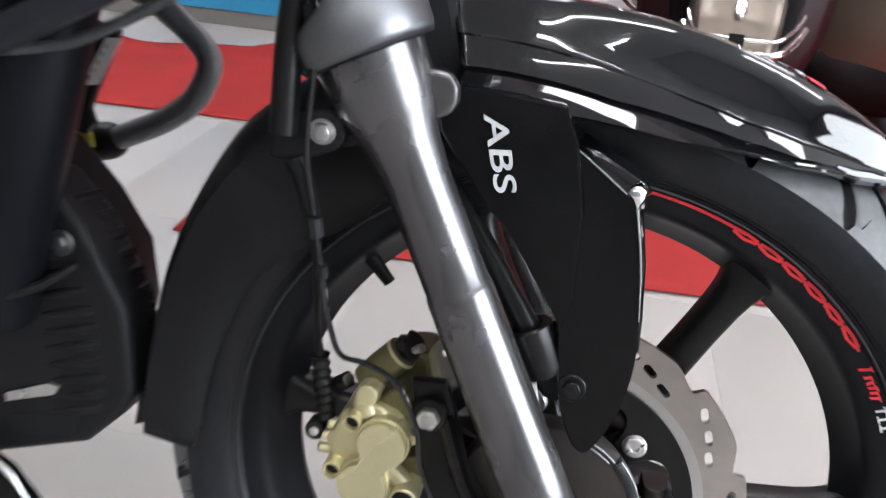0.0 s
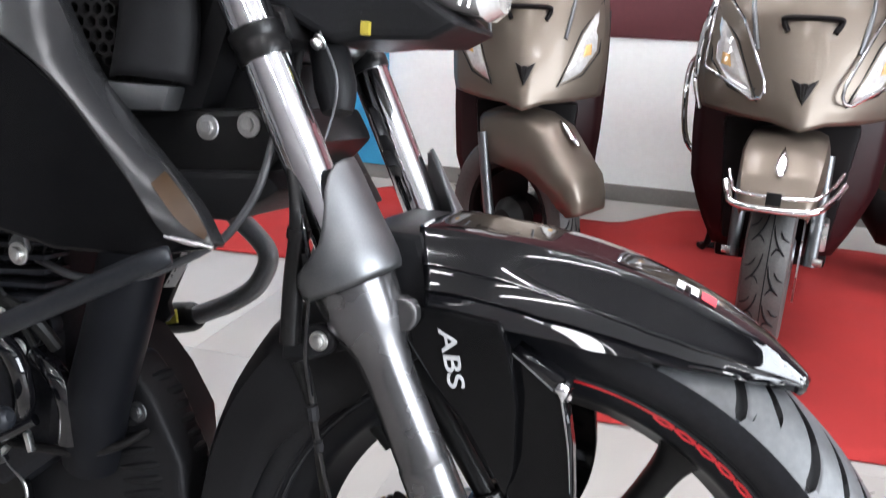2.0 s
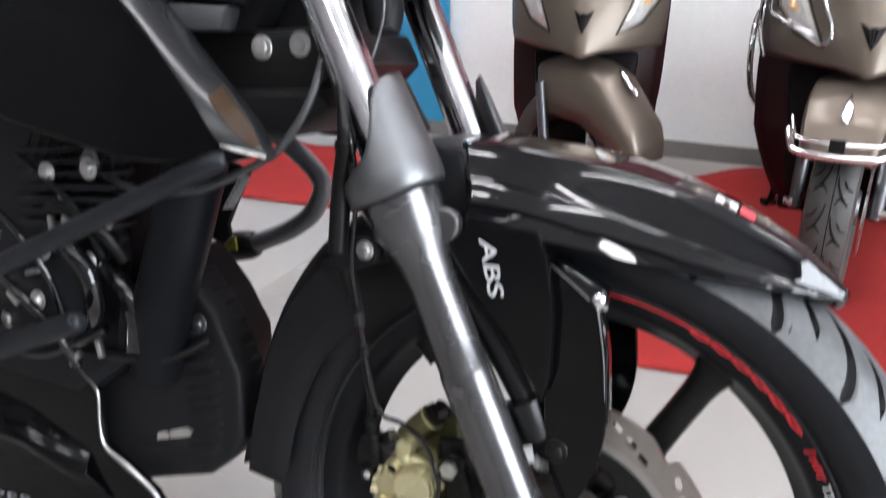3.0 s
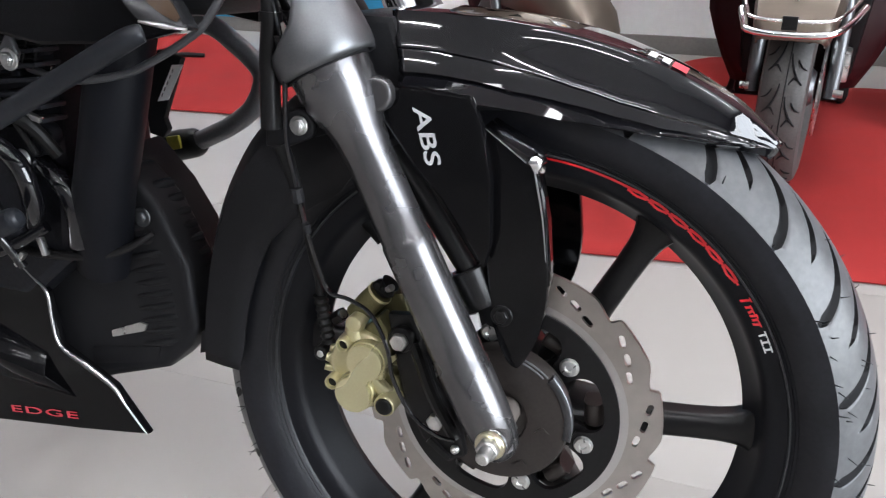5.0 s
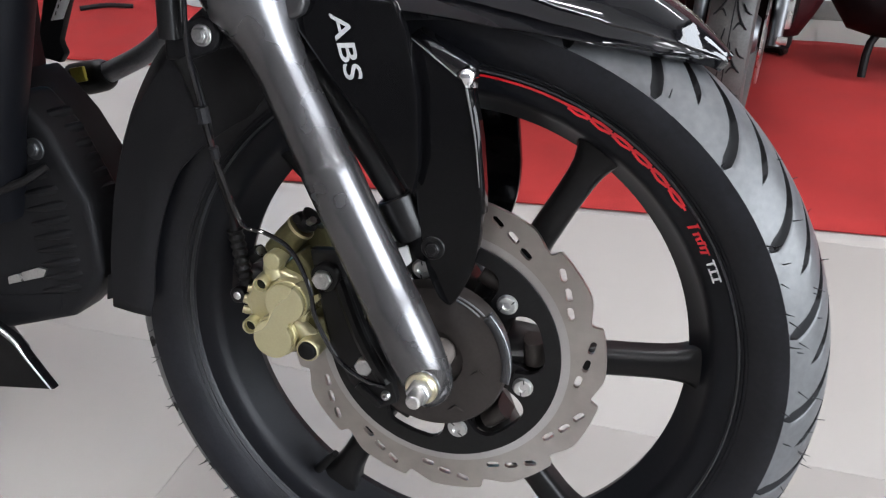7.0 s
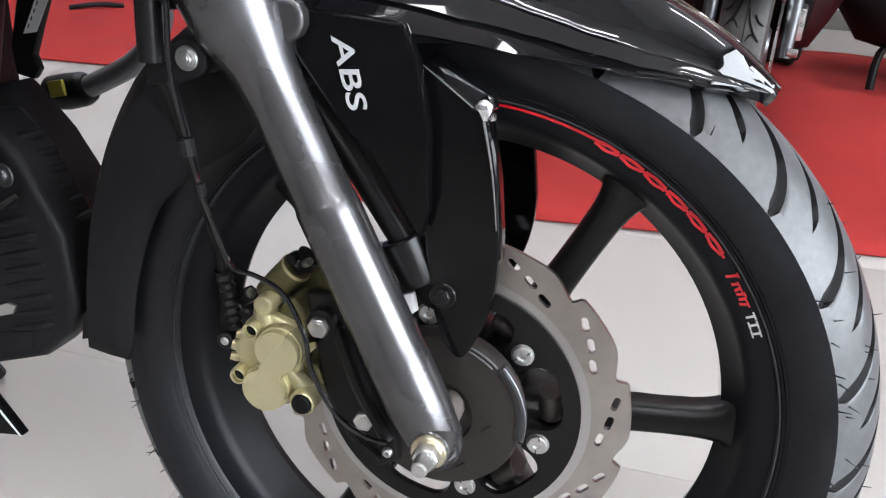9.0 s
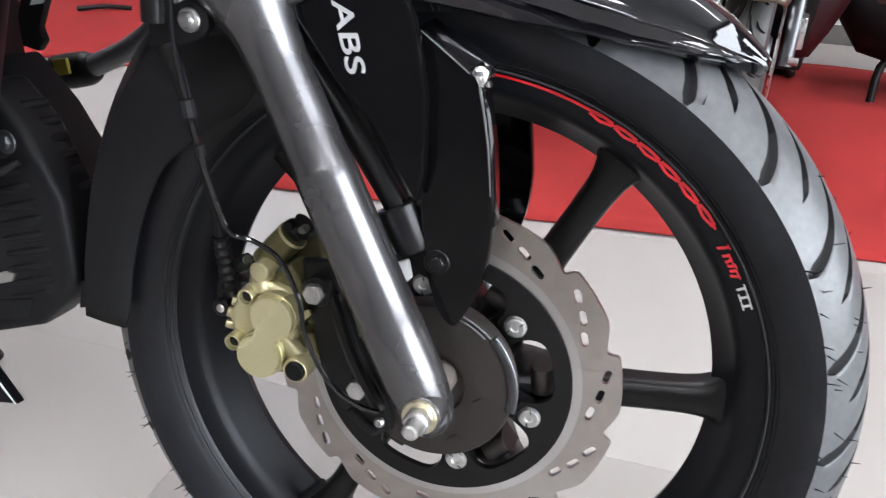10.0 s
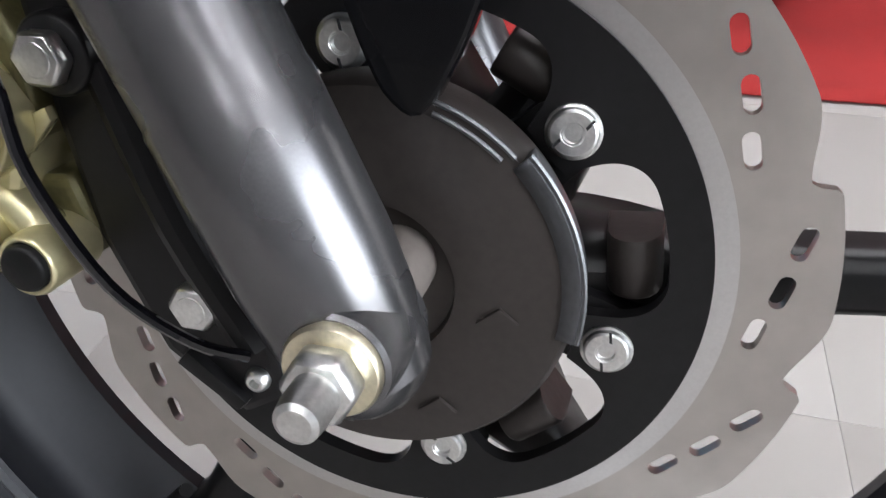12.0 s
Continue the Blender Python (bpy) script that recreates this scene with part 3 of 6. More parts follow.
collar = part("axle_collar", lathe([(-0.080, 0.0), (-0.080, 0.0108), (-0.078, 0.0118), (-0.048, 0.0118)], 40), COLLAR, bike, "pale metal axle spacer")
collar.matrix_basis = Matrix.Translation(HUB + Vector((0.0060, 0, 0.0110)))

# red tape along the rim: thin line, chain of links, printed marks
tape = bmesh.new()


def rim_face(a, r):
    """A place on the rim's outer face."""
    y = np.interp(r, (0.2160, 0.2205, 0.226, 0.2332), (-0.0226, -0.0256, -0.0273, -0.0281)) - 0.0006
    return HUB + polar(r, a, y)


def tape_arc(bm, a0, a1, r0, r1, n):
    t = np.linspace(0, 1, n)
    merge(bm, loft([[rim_face(a0 + (a1 - a0) * s, r0(s)), rim_face(a0 + (a1 - a0) * s, r1(s))] for s in t]))


tape_arc(tape, 97, 66, lambda s: 0.2291 - 0.0004 * s, lambda s: 0.2308, 24)
for k in range(6):
    a = 68 - 4.7 * k
    for lo, hi in ((0.2263, 0.2283), (0.2289, 0.2311)):
        tape_arc(tape, a, a - 4.3, lambda s, lo=lo: lo + 0.0007 * math.cos(6.28 * s) * (1 if lo < 0.228 else -0.4), lambda s, hi=hi: hi + 0.0007 * math.cos(6.28 * s) * (1 if hi < 0.229 else -0.4), 9)
    tape_arc(tape, a - 3.9, a - 5.0, lambda s: 0.2279, lambda s: 0.2296, 5)
part("rim_tape", tape, RED_TAPE, rim, "red chain-link rim tape")
for k, (da, lo, hi, lean) in enumerate(((0.0, 0.2232, 0.2312, 0.6), (1.5, 0.2240, 0.2288, 0.3), (2.5, 0.2240, 0.2286, -0.2), (3.5, 0.2240, 0.2296, 0.4), (4.4, 0.2240, 0.2288, 0.2), (5.4, 0.2230, 0.2290, 0.5))):
    mark = bmesh.new()
    for w, cross in ((0.55, 0), (1.05, 1)):
        if cross:
            tape_arc(mark, 36.4 - da, 36.4 - da - w, lambda s, hi=hi: hi - 0.0011, lambda s, hi=hi: hi, 4)
        else:
            merge(mark, loft([[rim_face(36.4 - da + lean * 0.5, lo), rim_face(36.4 - da + lean * 0.5 - w, lo)], [rim_face(36.4 - da - lean * 0.5, hi), rim_face(36.4 - da - lean * 0.5 - w, hi)]]))
    part("rim_mark", mark, RED_TAPE, rim, "red printed stroke on the rim")
for k in range(3):
    mark = bmesh.new()
    a = 29.0 - 1.6 * k
    tape_arc(mark, a - 0.5, a - 0.95, lambda s: 0.2236, lambda s: 0.2292, 3)
    tape_arc(mark, a, a - 1.45, lambda s: 0.2287, lambda s: 0.2299, 4)
    if k:
        tape_arc(mark, a, a - 1.45, lambda s: 0.2234, lambda s: 0.2246, 4)
    part("rim_mark", mark, WHITE_PRINT, rim, "white printed bar on the rim")
valve = bmesh.new()
p, q = HUB + polar(0.203, -127, -0.012), HUB + polar(0.166, -127, -0.022)
tube([p, q], [0.0048, 0.0032], 12, 1, valve)
part("balance_weight", valve, RUBBER_BLACK, rim, "black lump on the rim's inner side")
part("valve", tube([(-0.1536, -0.004, 0.4481), (-0.1417, -0.004, 0.4359), (-0.1334, -0.004, 0.4265)], [0.0060, 0.0052, 0.0044], 14, 1), RUBBER_BLACK, rim, "black rubber tyre valve")

# fork: lower legs, dust covers, chromed tubes
FORK = Vector((-math.sin(radians(26.7)), 0, math.cos(radians(26.7))))


def fork_leg(y, sign):
    foot = Vector((0.0130, y, 0.297))
    m = along(foot, FORK)
    prof = [(-0.0098, 0), (-0.0094, 0.004), (-0.0080, 0.0085), (-0.0050, 0.0128), (0.0, 0.0165), (0.009, 0.0188), (0.020, 0.0202), (0.036, 0.0215), (0.0785, 0.0215), (0.0800, 0.0210), (0.11, 0.0210), (0.18, 0.0208), (0.1875, 0.0207), (0.1895, 0.0203), (0.1912, 0.0197), (0.22, 0.0194), (0.258, 0.0195), (0.280, 0.0215), (0.296, 0.0262), (0.310, 0.0298), (0.331, 0.0315), (0.333, 0.0300), (0.333, 0)]
    leg = part("fork_leg", lathe(prof, 64), GUNMETAL, bike, "gunmetal grey lower fork leg", 22)
    leg.matrix_basis = m
    rows = []
    for d, r, lo, hi in ((0.3335, 0.0345, -130, 230), (0.338, 0.0362, -130, 230), (0.346, 0.0366, -120, 228), (0.353, 0.0362, -95, 216), (0.360, 0.0354, -72, 190), (0.367, 0.0346, -60, 174), (0.378, 0.0337, -46, 163), (0.390, 0.0330, -32, 154), (0.402, 0.0324, -14, 145), (0.410, 0.0318, 4, 135), (0.4155, 0.0312, 28, 122), (0.418, 0.0308, 48, 108)):
        if sign > 0 and d > 0.34:
            lo, hi = float(np.interp(d, (0.345, 0.418), (-60, 40))), float(np.interp(d, (0.345, 0.418), (112, 84)))
        rows.append([Vector((r * math.cos(a), d, r * math.sin(a))) for a in np.radians(np.linspace(lo, hi, 40)).tolist()])
    boot = part("fork_cover", loft(rows), SILVER, bike, "silver grey fork dust cover", 50)
    boot.matrix_basis = m
    shell(boot, 0.0035)
    ring = part("dust_seal", lathe([(0.3312, 0.0312), (0.3318, 0.0326), (0.3335, 0.0328), (0.3345, 0.018), (0.345, 0.0225), (0.352, 0.0218), (0.353, 0.0175)], 48), BLACK_PLASTIC, bike)
    ring.matrix_basis = m
    tube_ob = part("fork_tube", lathe([(0.333, 0.0), (0.333, 0.0178), (0.56, 0.0178), (0.56, 0)], 48), CHROME, bike, "chromed fork tube")
    tube_ob.matrix_basis = m
    upper = part("fork_tube_upper", lathe([(0.555, 0.0), (0.555, 0.0172), (0.68, 0.0172), (0.68, 0)], 48), CHROME, bike, "chromed upper fork tube")
    upper.matrix_basis = m
    clamp = part("fork_clamp", lathe([(0.507, 0.0178), (0.507, 0.0193), (0.510, 0.0205), (0.517, 0.0205), (0.519, 0.0196), (0.523, 0.0196), (0.525, 0.0208), (0.531, 0.0208), (0.533, 0.0175)], 40), BLACK_SATIN, bike)
    clamp.matrix_basis = m
    return leg


near_leg = fork_leg(-0.095, -1)
fork_leg(0.095, 1)
lug = part("fork_lug", prism([(-0.105, 0.590), (-0.096, 0.5905), (-0.0885, 0.588), (-0.0845, 0.582), (-0.0842, 0.574), (-0.0875, 0.567), (-0.095, 0.563), (-0.104, 0.566)], -0.100, -0.088, 0.0045, 4), GUNMETAL, bike, "rounded cast lug on the fork leg", 60)

# axle end: boss, washers, nut and stud
boss = bmesh.new()
merge(boss, lathe([(-0.1175, 0), (-0.1175, 0.0128), (-0.1165, 0.0140), (-0.112, 0.0148), (-0.104, 0.0158), (-0.092, 0.0160)], 40))
b = part("axle_boss", boss, GUNMETAL, near_leg)
b.parent = bike
b.matrix_basis = Matrix.Translation((0.0096, 0.003, 0.3112))
axle = part("axle", lathe([(-0.1405, 0), (-0.1405, 0.0040), (-0.1395, 0.0054), (-0.135, 0.0060), (-0.118, 0.0060)], 32), ZINC, bike, "zinc plated axle stud")
axle.matrix_basis = Matrix.Translation((0.0096, 0.003, 0.3112))
w = part("axle_washer", lathe([(-0.1205, 0), (-0.1205, 0.0118), (-0.1195, 0.0125), (-0.1175, 0.0125)], 40), BRASSY, axle, "yellowish zinc washer")
nut = hexbolt(0.0097, 0.0085, 0.0)
w = part("axle_nut", nut, ZINC, axle)
w.matrix_basis = Matrix.Translation((0, -0.1205, 0))

# front mudguard: glossy front half, matte rear half
TH = (50.5, 54, 60, 68, 75, 82, 90, 98, 107)
RIDGE_R = (0.3142, 0.3165, 0.3205, 0.3235, 0.3255, 0.3287, 0.3335, 0.3405, 0.3545)
RIDGE_Y = (0.006, 0.011, 0.022, 0.030, 0.036, 0.042, 0.048, 0.052, 0.055)
CREASE_R = (0.3125, 0.3125, 0.3030, 0.2935, 0.2905, 0.2930, 0.3005, 0.3120, 0.3265)
CREASE_Y = (0.009, 0.016, 0.030, 0.041, 0.046, 0.051, 0.058, 0.064, 0.066)
STEP_R = (0.3115, 0.3100, 0.2955, 0.2835, 0.2795, 0.2800, 0.2840, 0.2940, 0.3070)
STEP_Y = (0.010, 0.019, 0.034, 0.047, 0.054, 0.060, 0.067, 0.071, 0.074)
EDGE_R = (0.3105, 0.3085, 0.2930, 0.2790, 0.2735, 0.2700, 0.2725, 0.2785, 0.2910)
EDGE_Y = (0.011, 0.021, 0.040, 0.056, 0.066, 0.073, 0.078, 0.084, 0.088)


def guard_section(th):
    """Half the mudguard's section at th degrees: a flat top, a steep flank, two creases and a flared lower strip."""
    r1, y1, r2, y2, r3, y3, r4, y4 = (float(np.interp(th, TH, v)) for v in (RIDGE_R, RIDGE_Y, CREASE_R, CREASE_Y, STEP_R, STEP_Y, EDGE_R, EDGE_Y))
    f = max(0.0, min(1.0, (th - 60.0) / 16.0))
    top = 0.0028 * (1 - f) + 0.0008 * f
    return [(0.0, r1 + top), (y1 * 0.5, r1 + top * 0.8), (y1 * 0.85, r1 + top * 0.3), (y1, r1 - 0.0008), (y1 + 0.0015, r1 - 0.0030),
            (y1 + (y2 - y1) * 0.36, r1 + (r2 - r1) * 0.33), (y1 + (y2 - y1) * 0.70, r1 + (r2 - r1) * 0.66), (y2 - 0.0012, r2 + 0.0022), (y2, r2), (y2 - 0.0006 * f, r2 - 0.0016),
            ((y2 + y3) / 2 - 0.0020 * f, (r2 + r3) / 2), (y3 - 0.0008, r3 + 0.0012), (y3 - 0.0030 * f, r3 - 0.0008), (y3 + 0.0010, r3 - 0.0024), (y4, r4 + 0.0010), (y4 - 0.0012, r4)]


def guard_rows(t0, t1, n):
    rows = []
    for th in np.linspace(t0, t1, n):
        half = guard_section(th)
        rows.append([HUB + polar(r, th, -y) for y, r in half[::-1]] + [HUB + polar(r, th, y) for y, r in half[1:]])
    return rows


guard = part("mudguard", loft(guard_rows(52.7, 106.8, 60)), BLACK_GLOSS, bike, "glossy black front mudguard", 24)
shell(guard, 0.003, -1)
part("guard_bridge", prism([(-0.150, 0.632), (-0.098, 0.632), (-0.084, 0.590), (-0.092, 0.572), (-0.135, 0.580)], -0.064, 0.064, 0.006), BLACK_PLASTIC, guard, "black bridge between the fork legs")
rows = []
for th in np.linspace(114, 179, 30):
    c = np.interp(th, (114, 126, 135, 146, 153, 164, 179), (0.335, 0.330, 0.331, 0.322, 0.316, 0.307, 0.304))
    low = np.interp(th, (114, 126, 146, 160, 174, 179), (0.255, 0.238, 0.252, 0.248, 0.247, 0.252))
    w = np.interp(th, (114, 130, 179), (0.078, 0.070, 0.064))
    sec = [(1.02, low), (1.0, low + (c - low) * 0.35), (0.95, low + (c - low) * 0.75), (0.75, c - 0.008), (0.4, c - 0.001), (0, c)]
    rows.append([HUB + polar(r, th, -w * s) for s, r in sec] + [HUB + polar(r, th, w * s) for s, r in sec[::-1][1:]])
hugger = part("rear_mudguard", loft(rows), BLACK_PLASTIC, bike, "matte black rear half of the mudguard", 40)
shell(hugger, 0.003, 1)
part("mud_flap", prism([(-0.298, 0.33), (-0.262, 0.336), (-0.266, 0.318), (-0.302, 0.305)], -0.06, 0.06, 0.002), BLACK_PLASTIC, hugger)
def plate_outline():
    return [(-0.100, 0.583), (-0.060, 0.582), (-0.026, 0.579), (-0.0165, 0.560), (-0.0075, 0.520), (-0.0055, 0.470), (-0.010, 0.449), (-0.024, 0.470), (-0.046, 0.500), (-0.066, 0.520), (-0.094, 0.556)]


def blade_outline():
    """A pointed blade with a rounded foot."""
    foot = smooth_line([(0.0375, 0, 0.436), (0.0372, 0, 0.418), (0.0340, 0, 0.3965), (0.0270, 0, 0.3760), (0.0185, 0, 0.3615), (0.0105, 0, 0.3640), (0.0040, 0, 0.3740), (-0.0040, 0, 0.3950), (-0.0085, 0, 0.4190)], 3)
    return [(-0.0195, 0.5560), (-0.0020, 0.5440), (0.0165, 0.5305), (0.0220, 0.5250), (0.0300, 0.4910), (0.0350, 0.4560)] + [(p.x, p.z) for p in foot] + [(-0.0118, 0.446), (-0.0155, 0.500)]


near_plate = part("mudguard_stay", prism(plate_outline(), -0.0902, -0.080, 0.0018, 2), BLACK_SHEEN, bike, "glossy black side plate with white letters")
near_blade = part("stay_blade", prism(blade_outline(), -0.0745, -0.064, 0.0012, 2), BLACK_SHEEN, near_plate, "glossy black pointed blade")
part("mudguard_stay", prism(plate_outline(), 0.069, 0.077, 0.002, 2), BLACK_SHEEN, bike, "glossy black side plate")
part("stay_blade", prism(blade_outline(), 0.071, 0.080, 0.002, 2), BLACK_SHEEN, bike, "black pointed blade")
fitted_letters("plate_letters", "ABS", (-0.0706, -0.0908, 0.5688), (0.264, 0, -0.964), (0.964, 0, 0.264), 0.0462, 0.0128, LETTER_GREY, near_plate, "pale grey letters on the side plate", 0.12, 0.0002)
TOP_EDGE = [(-0.0193, 0.5555), (-0.0020, 0.5436), (0.0110, 0.5346), (0.0168, 0.5302)]
facet = [[(x, -0.0747, z), (x + 0.0035 + 0.006 * k, -0.0710 + 0.001 * k, z + 0.0035 + 0.0030 * k), (x + 0.006 + 0.006 * k, -0.0615, z + 0.006 + 0.0030 * k)] for k, (x, z) in zip((0, 0.5, 0.9, 1.0), TOP_EDGE)]
shell(part("stay_ridge", loft(facet), BLACK_GLOSS, near_blade, "sloping upper facet of the blade", 25), 0.002)
SIDE_EDGE = [(0.0220, 0.5250), (0.0262, 0.5080), (0.0300, 0.4910), (0.0350, 0.4560), (0.0375, 0.4360)]
facet = [[(x, -0.0748, z), (x + 0.0034 * k, -0.0700, z - 0.001), (x + 0.0042 * k, -0.0615, z - 0.002)] for k, (x, z) in zip((1.0, 1.0, 0.95, 0.75, 0.4), SIDE_EDGE)]
shell(part("stay_side", loft(facet), BLACK_SHEEN, near_blade, "bevelled front facet of the blade", 25), 0.002)
# nose of the black blade, made chrome to hold its highlight
nose = [[(x - 0.0095, y + 0.0200, z) for x, y, z in row] for row in ([(0.0245, -0.0954, 0.5336), (0.0305, -0.0922, 0.5390), (0.0350, -0.0860, 0.5395)], [(0.0288, -0.0960, 0.5300), (0.0345, -0.0922, 0.5338), (0.0385, -0.0860, 0.5338)], [(0.0314, -0.0954, 0.5245), (0.0350, -0.0914, 0.5240), (0.0373, -0.0860, 0.5238)])]
shell(part("stay_nose", loft(nose), CHROME, near_blade, "blade nose in chrome for its highlight", 60), 0.002)
# thin pale tubes draw the highlight along the blade's edges
part("stay_edge", tube([(0.0222, -0.0748, 0.5240), (0.0300, -0.0748, 0.4910), (0.0350, -0.0748, 0.4560)], [0.0009, 0.0007, 0.0003], 8, 5), EDGE_HIGHLIGHT, near_blade, "highlight line along the blade edge")
part("stay_edge", tube([(-0.0193, -0.0748, 0.5556), (-0.0020, -0.0748, 0.5437), (0.0150, -0.0748, 0.5318)], [0.0003, 0.0006, 0.0005], 8, 5), EDGE_HIGHLIGHT, near_blade, "highlight line along the blade edge")
screw_me = finish(hexbolt(0.0062, 0.005, 0.009), "stay_screw", BLACK_SATIN)
again("stay_screw", screw_me, near_blade, Matrix.Translation((0.0028, -0.0745, 0.4054)))
lower_stay = part("stay_bracket", prism([(-0.034, 0.436), (-0.010, 0.442), (0.004, 0.440), (0.004, 0.40), (-0.004, 0.386), (-0.014, 0.389), (-0.026, 0.404)], -0.0625, -0.056, 0.003), BLACK_PLASTIC, bike)
cup = part("stay_cup", lathe([(-0.017, 0.0), (-0.017, 0.0118), (-0.012, 0.0135), (0.010, 0.0150), (0.0155, 0.0152), (0.0168, 0.0140), (0.0168, 0.0105), (0.0125, 0.0095), (0.0125, 0)], 32), BLACK_SATIN, lower_stay, "round black cup below the stay rod")
cup.matrix_basis = along((-0.0225, -0.067, 0.4240), FORK)
part("stay_gusset", prism([(-0.0275, 0.3980), (-0.0190, 0.4020), (-0.0155, 0.3890), (-0.0215, 0.3830)], -0.0700, -0.0665, 0.001), WHITE_PRINT, lower_stay, "pale metal gusset")
part("mudguard_rod", tube([(-0.100, -0.060, 0.528), (-0.072, -0.062, 0.493), (-0.035, -0.064, 0.443), (-0.020, -0.066, 0.424)], 0.0088, 16, 4), BLACK_SATIN, bike, "round black stay rod")
# mark on the mudguard
def guard_point(th, s, lift=0.0012):
    half = guard_section(th)
    y = 0.062 * s
    return HUB + polar(float(np.interp(y, [q[0] for q in half[:4]], [q[1] for q in half[:4]])) + lift, th, -y)


def guard_patch(t0, t1, s0, s1):
    return loft([[guard_point(t, s) for s in np.linspace(s0, s1, 4)] for t in np.linspace(t0, t1, 5)])


dec = bmesh.new()
for a in ((74.0, 71.0, 0.10, 0.18), (74.0, 72.9, 0.10, 0.46), (72.1, 71.0, 0.10, 0.46)):
    merge(dec, guard_patch(*a))
part("guard_mark", dec, WHITE_PRINT, guard, "white printed mark")
part("guard_mark", guard_patch(70.6, 68.5, 0.12, 0.46), RED_PRINT, guard, "red printed mark")

# brake caliper, its bracket and hoses
caliper = part("brake_caliper", prism([(-0.140, 0.364), (-0.121, 0.373), (-0.102, 0.367), (-0.0935, 0.352), (-0.097, 0.336), (-0.101, 0.324), (-0.098, 0.304), (-0.112, 0.299), (-0.131, 0.303), (-0.140, 0.313), (-0.146, 0.325), (-0.148, 0.345)], -0.083, -0.046, 0.005, 3), GOLD, bike, "gold anodised twin piston brake caliper")
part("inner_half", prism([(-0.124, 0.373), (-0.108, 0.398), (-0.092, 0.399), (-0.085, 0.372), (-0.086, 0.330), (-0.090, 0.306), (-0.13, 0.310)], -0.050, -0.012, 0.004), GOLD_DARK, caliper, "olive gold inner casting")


def stud(name, x, y, z, r, h, mat, parent, rim=0.0, label=""):
    """A short round boss that points towards -y from y."""
    prof = [(-h, 0), (-h, r - 0.0012), (-h + 0.0004, r - 0.0006), (-h + 0.0014, r)] if not rim else [(-h + 0.004, 0), (-h + 0.004, r - rim), (-h, r - rim), (-h - 0.0003, r - rim * 0.5), (-h, r - 0.0005), (-h + 0.0012, r)]
    ob = part(name, lathe(prof + [(0, r)], 40), mat, parent, label)
    ob.matrix_basis = Matrix.Translation((x, y, z))
    return ob


def peanut(c1, r1, c2, r2, grow=0.0, neck=0.0088):
    """The joint outline of two circles with a neck between them."""
    mid = (Vector(c1) + Vector(c2)) / 2
    axis = (Vector(c1) - mid).normalized()
    out = []
    for k in range(72):
        d = Vector((math.cos(2 * math.pi * k / 72), math.sin(2 * math.pi * k / 72)))
        far = min((neck + grow) / max(0.05, abs(axis.x * d.y - axis.y * d.x)), 0.0125)
        for c, r in ((c1, r1 + grow), (c2, r2 + grow)):
            w = Vector(c) - mid
            b = w.dot(d)
            q = b * b - w.length_squared + r * r
            if q > 0 and b > 0:
                far = max(far, b + math.sqrt(q))
        out.append(tuple(mid + d * far))
    return out


PISTONS = ((-0.1098, 0.3496), 0.0163, (-0.1208, 0.3172), 0.0165)
part("piston_housing", prism(peanut(*PISTONS, 0.0014), -0.0900, -0.078, 0.0022, 3), GOLD, caliper, "rounded gold piston housing")
part("piston_cover", prism(peanut(*PISTONS), -0.0955, -0.0895, 0.0007, 2), GOLD, caliper, "flat pale gold twin piston cover")
stud("bleed_boss", -0.1237, -0.068, 0.3796, 0.0074, 0.0185, GOLD, caliper)
part("boss_skirt", tube([(-0.1237, -0.076, 0.3796), (-0.1265, -0.077, 0.370), (-0.1225, -0.079, 0.362)], [0.0080, 0.0085, 0.0080], 16, 4), GOLD, caliper)
for x, z, r in ((-0.1311, 0.3610, 0.0064), (-0.1422, 0.3230, 0.0066)):
    stud("pin_boss", x, -0.066, z, r, 0.0265, GOLD, caliper, 0.0015)
    stud("pin_hole", x, -0.0880, z, 0.0048, 0.0012, RUBBER_BLACK, caliper)
stud("side_boss", -0.1405, -0.066, 0.3400, 0.0095, 0.016, GOLD, caliper)
for x, z, r in ((-0.1490, 0.3475, 0.0042), (-0.1530, 0.3380, 0.0048), (-0.1545, 0.3280, 0.0038)):
    part("side_knob", tube([(x + 0.012, -0.070, z), (x + 0.003, -0.074, z), (x - 0.002, -0.076, z + 0.001)], [r, r, r * 0.8], 12, 2), GOLD, caliper)
stud("slider_cap", -0.0925, -0.070, 0.3105, 0.0096, 0.022, GOLD, caliper, 0.0018)
stud("rubber_cap", -0.0925, -0.074, 0.3105, 0.0074, 0.0205, RUBBER_BLACK, caliper, label="worn black rubber cap")
part("cap_arm", tube([(-0.112, -0.080, 0.3300), (-0.103, -0.079, 0.3235), (-0.096, -0.078, 0.3150)], [0.0062, 0.0068, 0.0082], 14, 4), GOLD, caliper)
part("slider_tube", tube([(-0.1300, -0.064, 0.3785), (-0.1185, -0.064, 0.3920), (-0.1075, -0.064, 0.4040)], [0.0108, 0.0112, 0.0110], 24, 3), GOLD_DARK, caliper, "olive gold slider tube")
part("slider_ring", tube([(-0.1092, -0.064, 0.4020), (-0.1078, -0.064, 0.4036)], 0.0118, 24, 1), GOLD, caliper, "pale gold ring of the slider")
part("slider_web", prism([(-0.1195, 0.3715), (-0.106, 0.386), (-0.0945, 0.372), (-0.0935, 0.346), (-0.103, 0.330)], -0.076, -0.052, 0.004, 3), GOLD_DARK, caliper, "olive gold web")
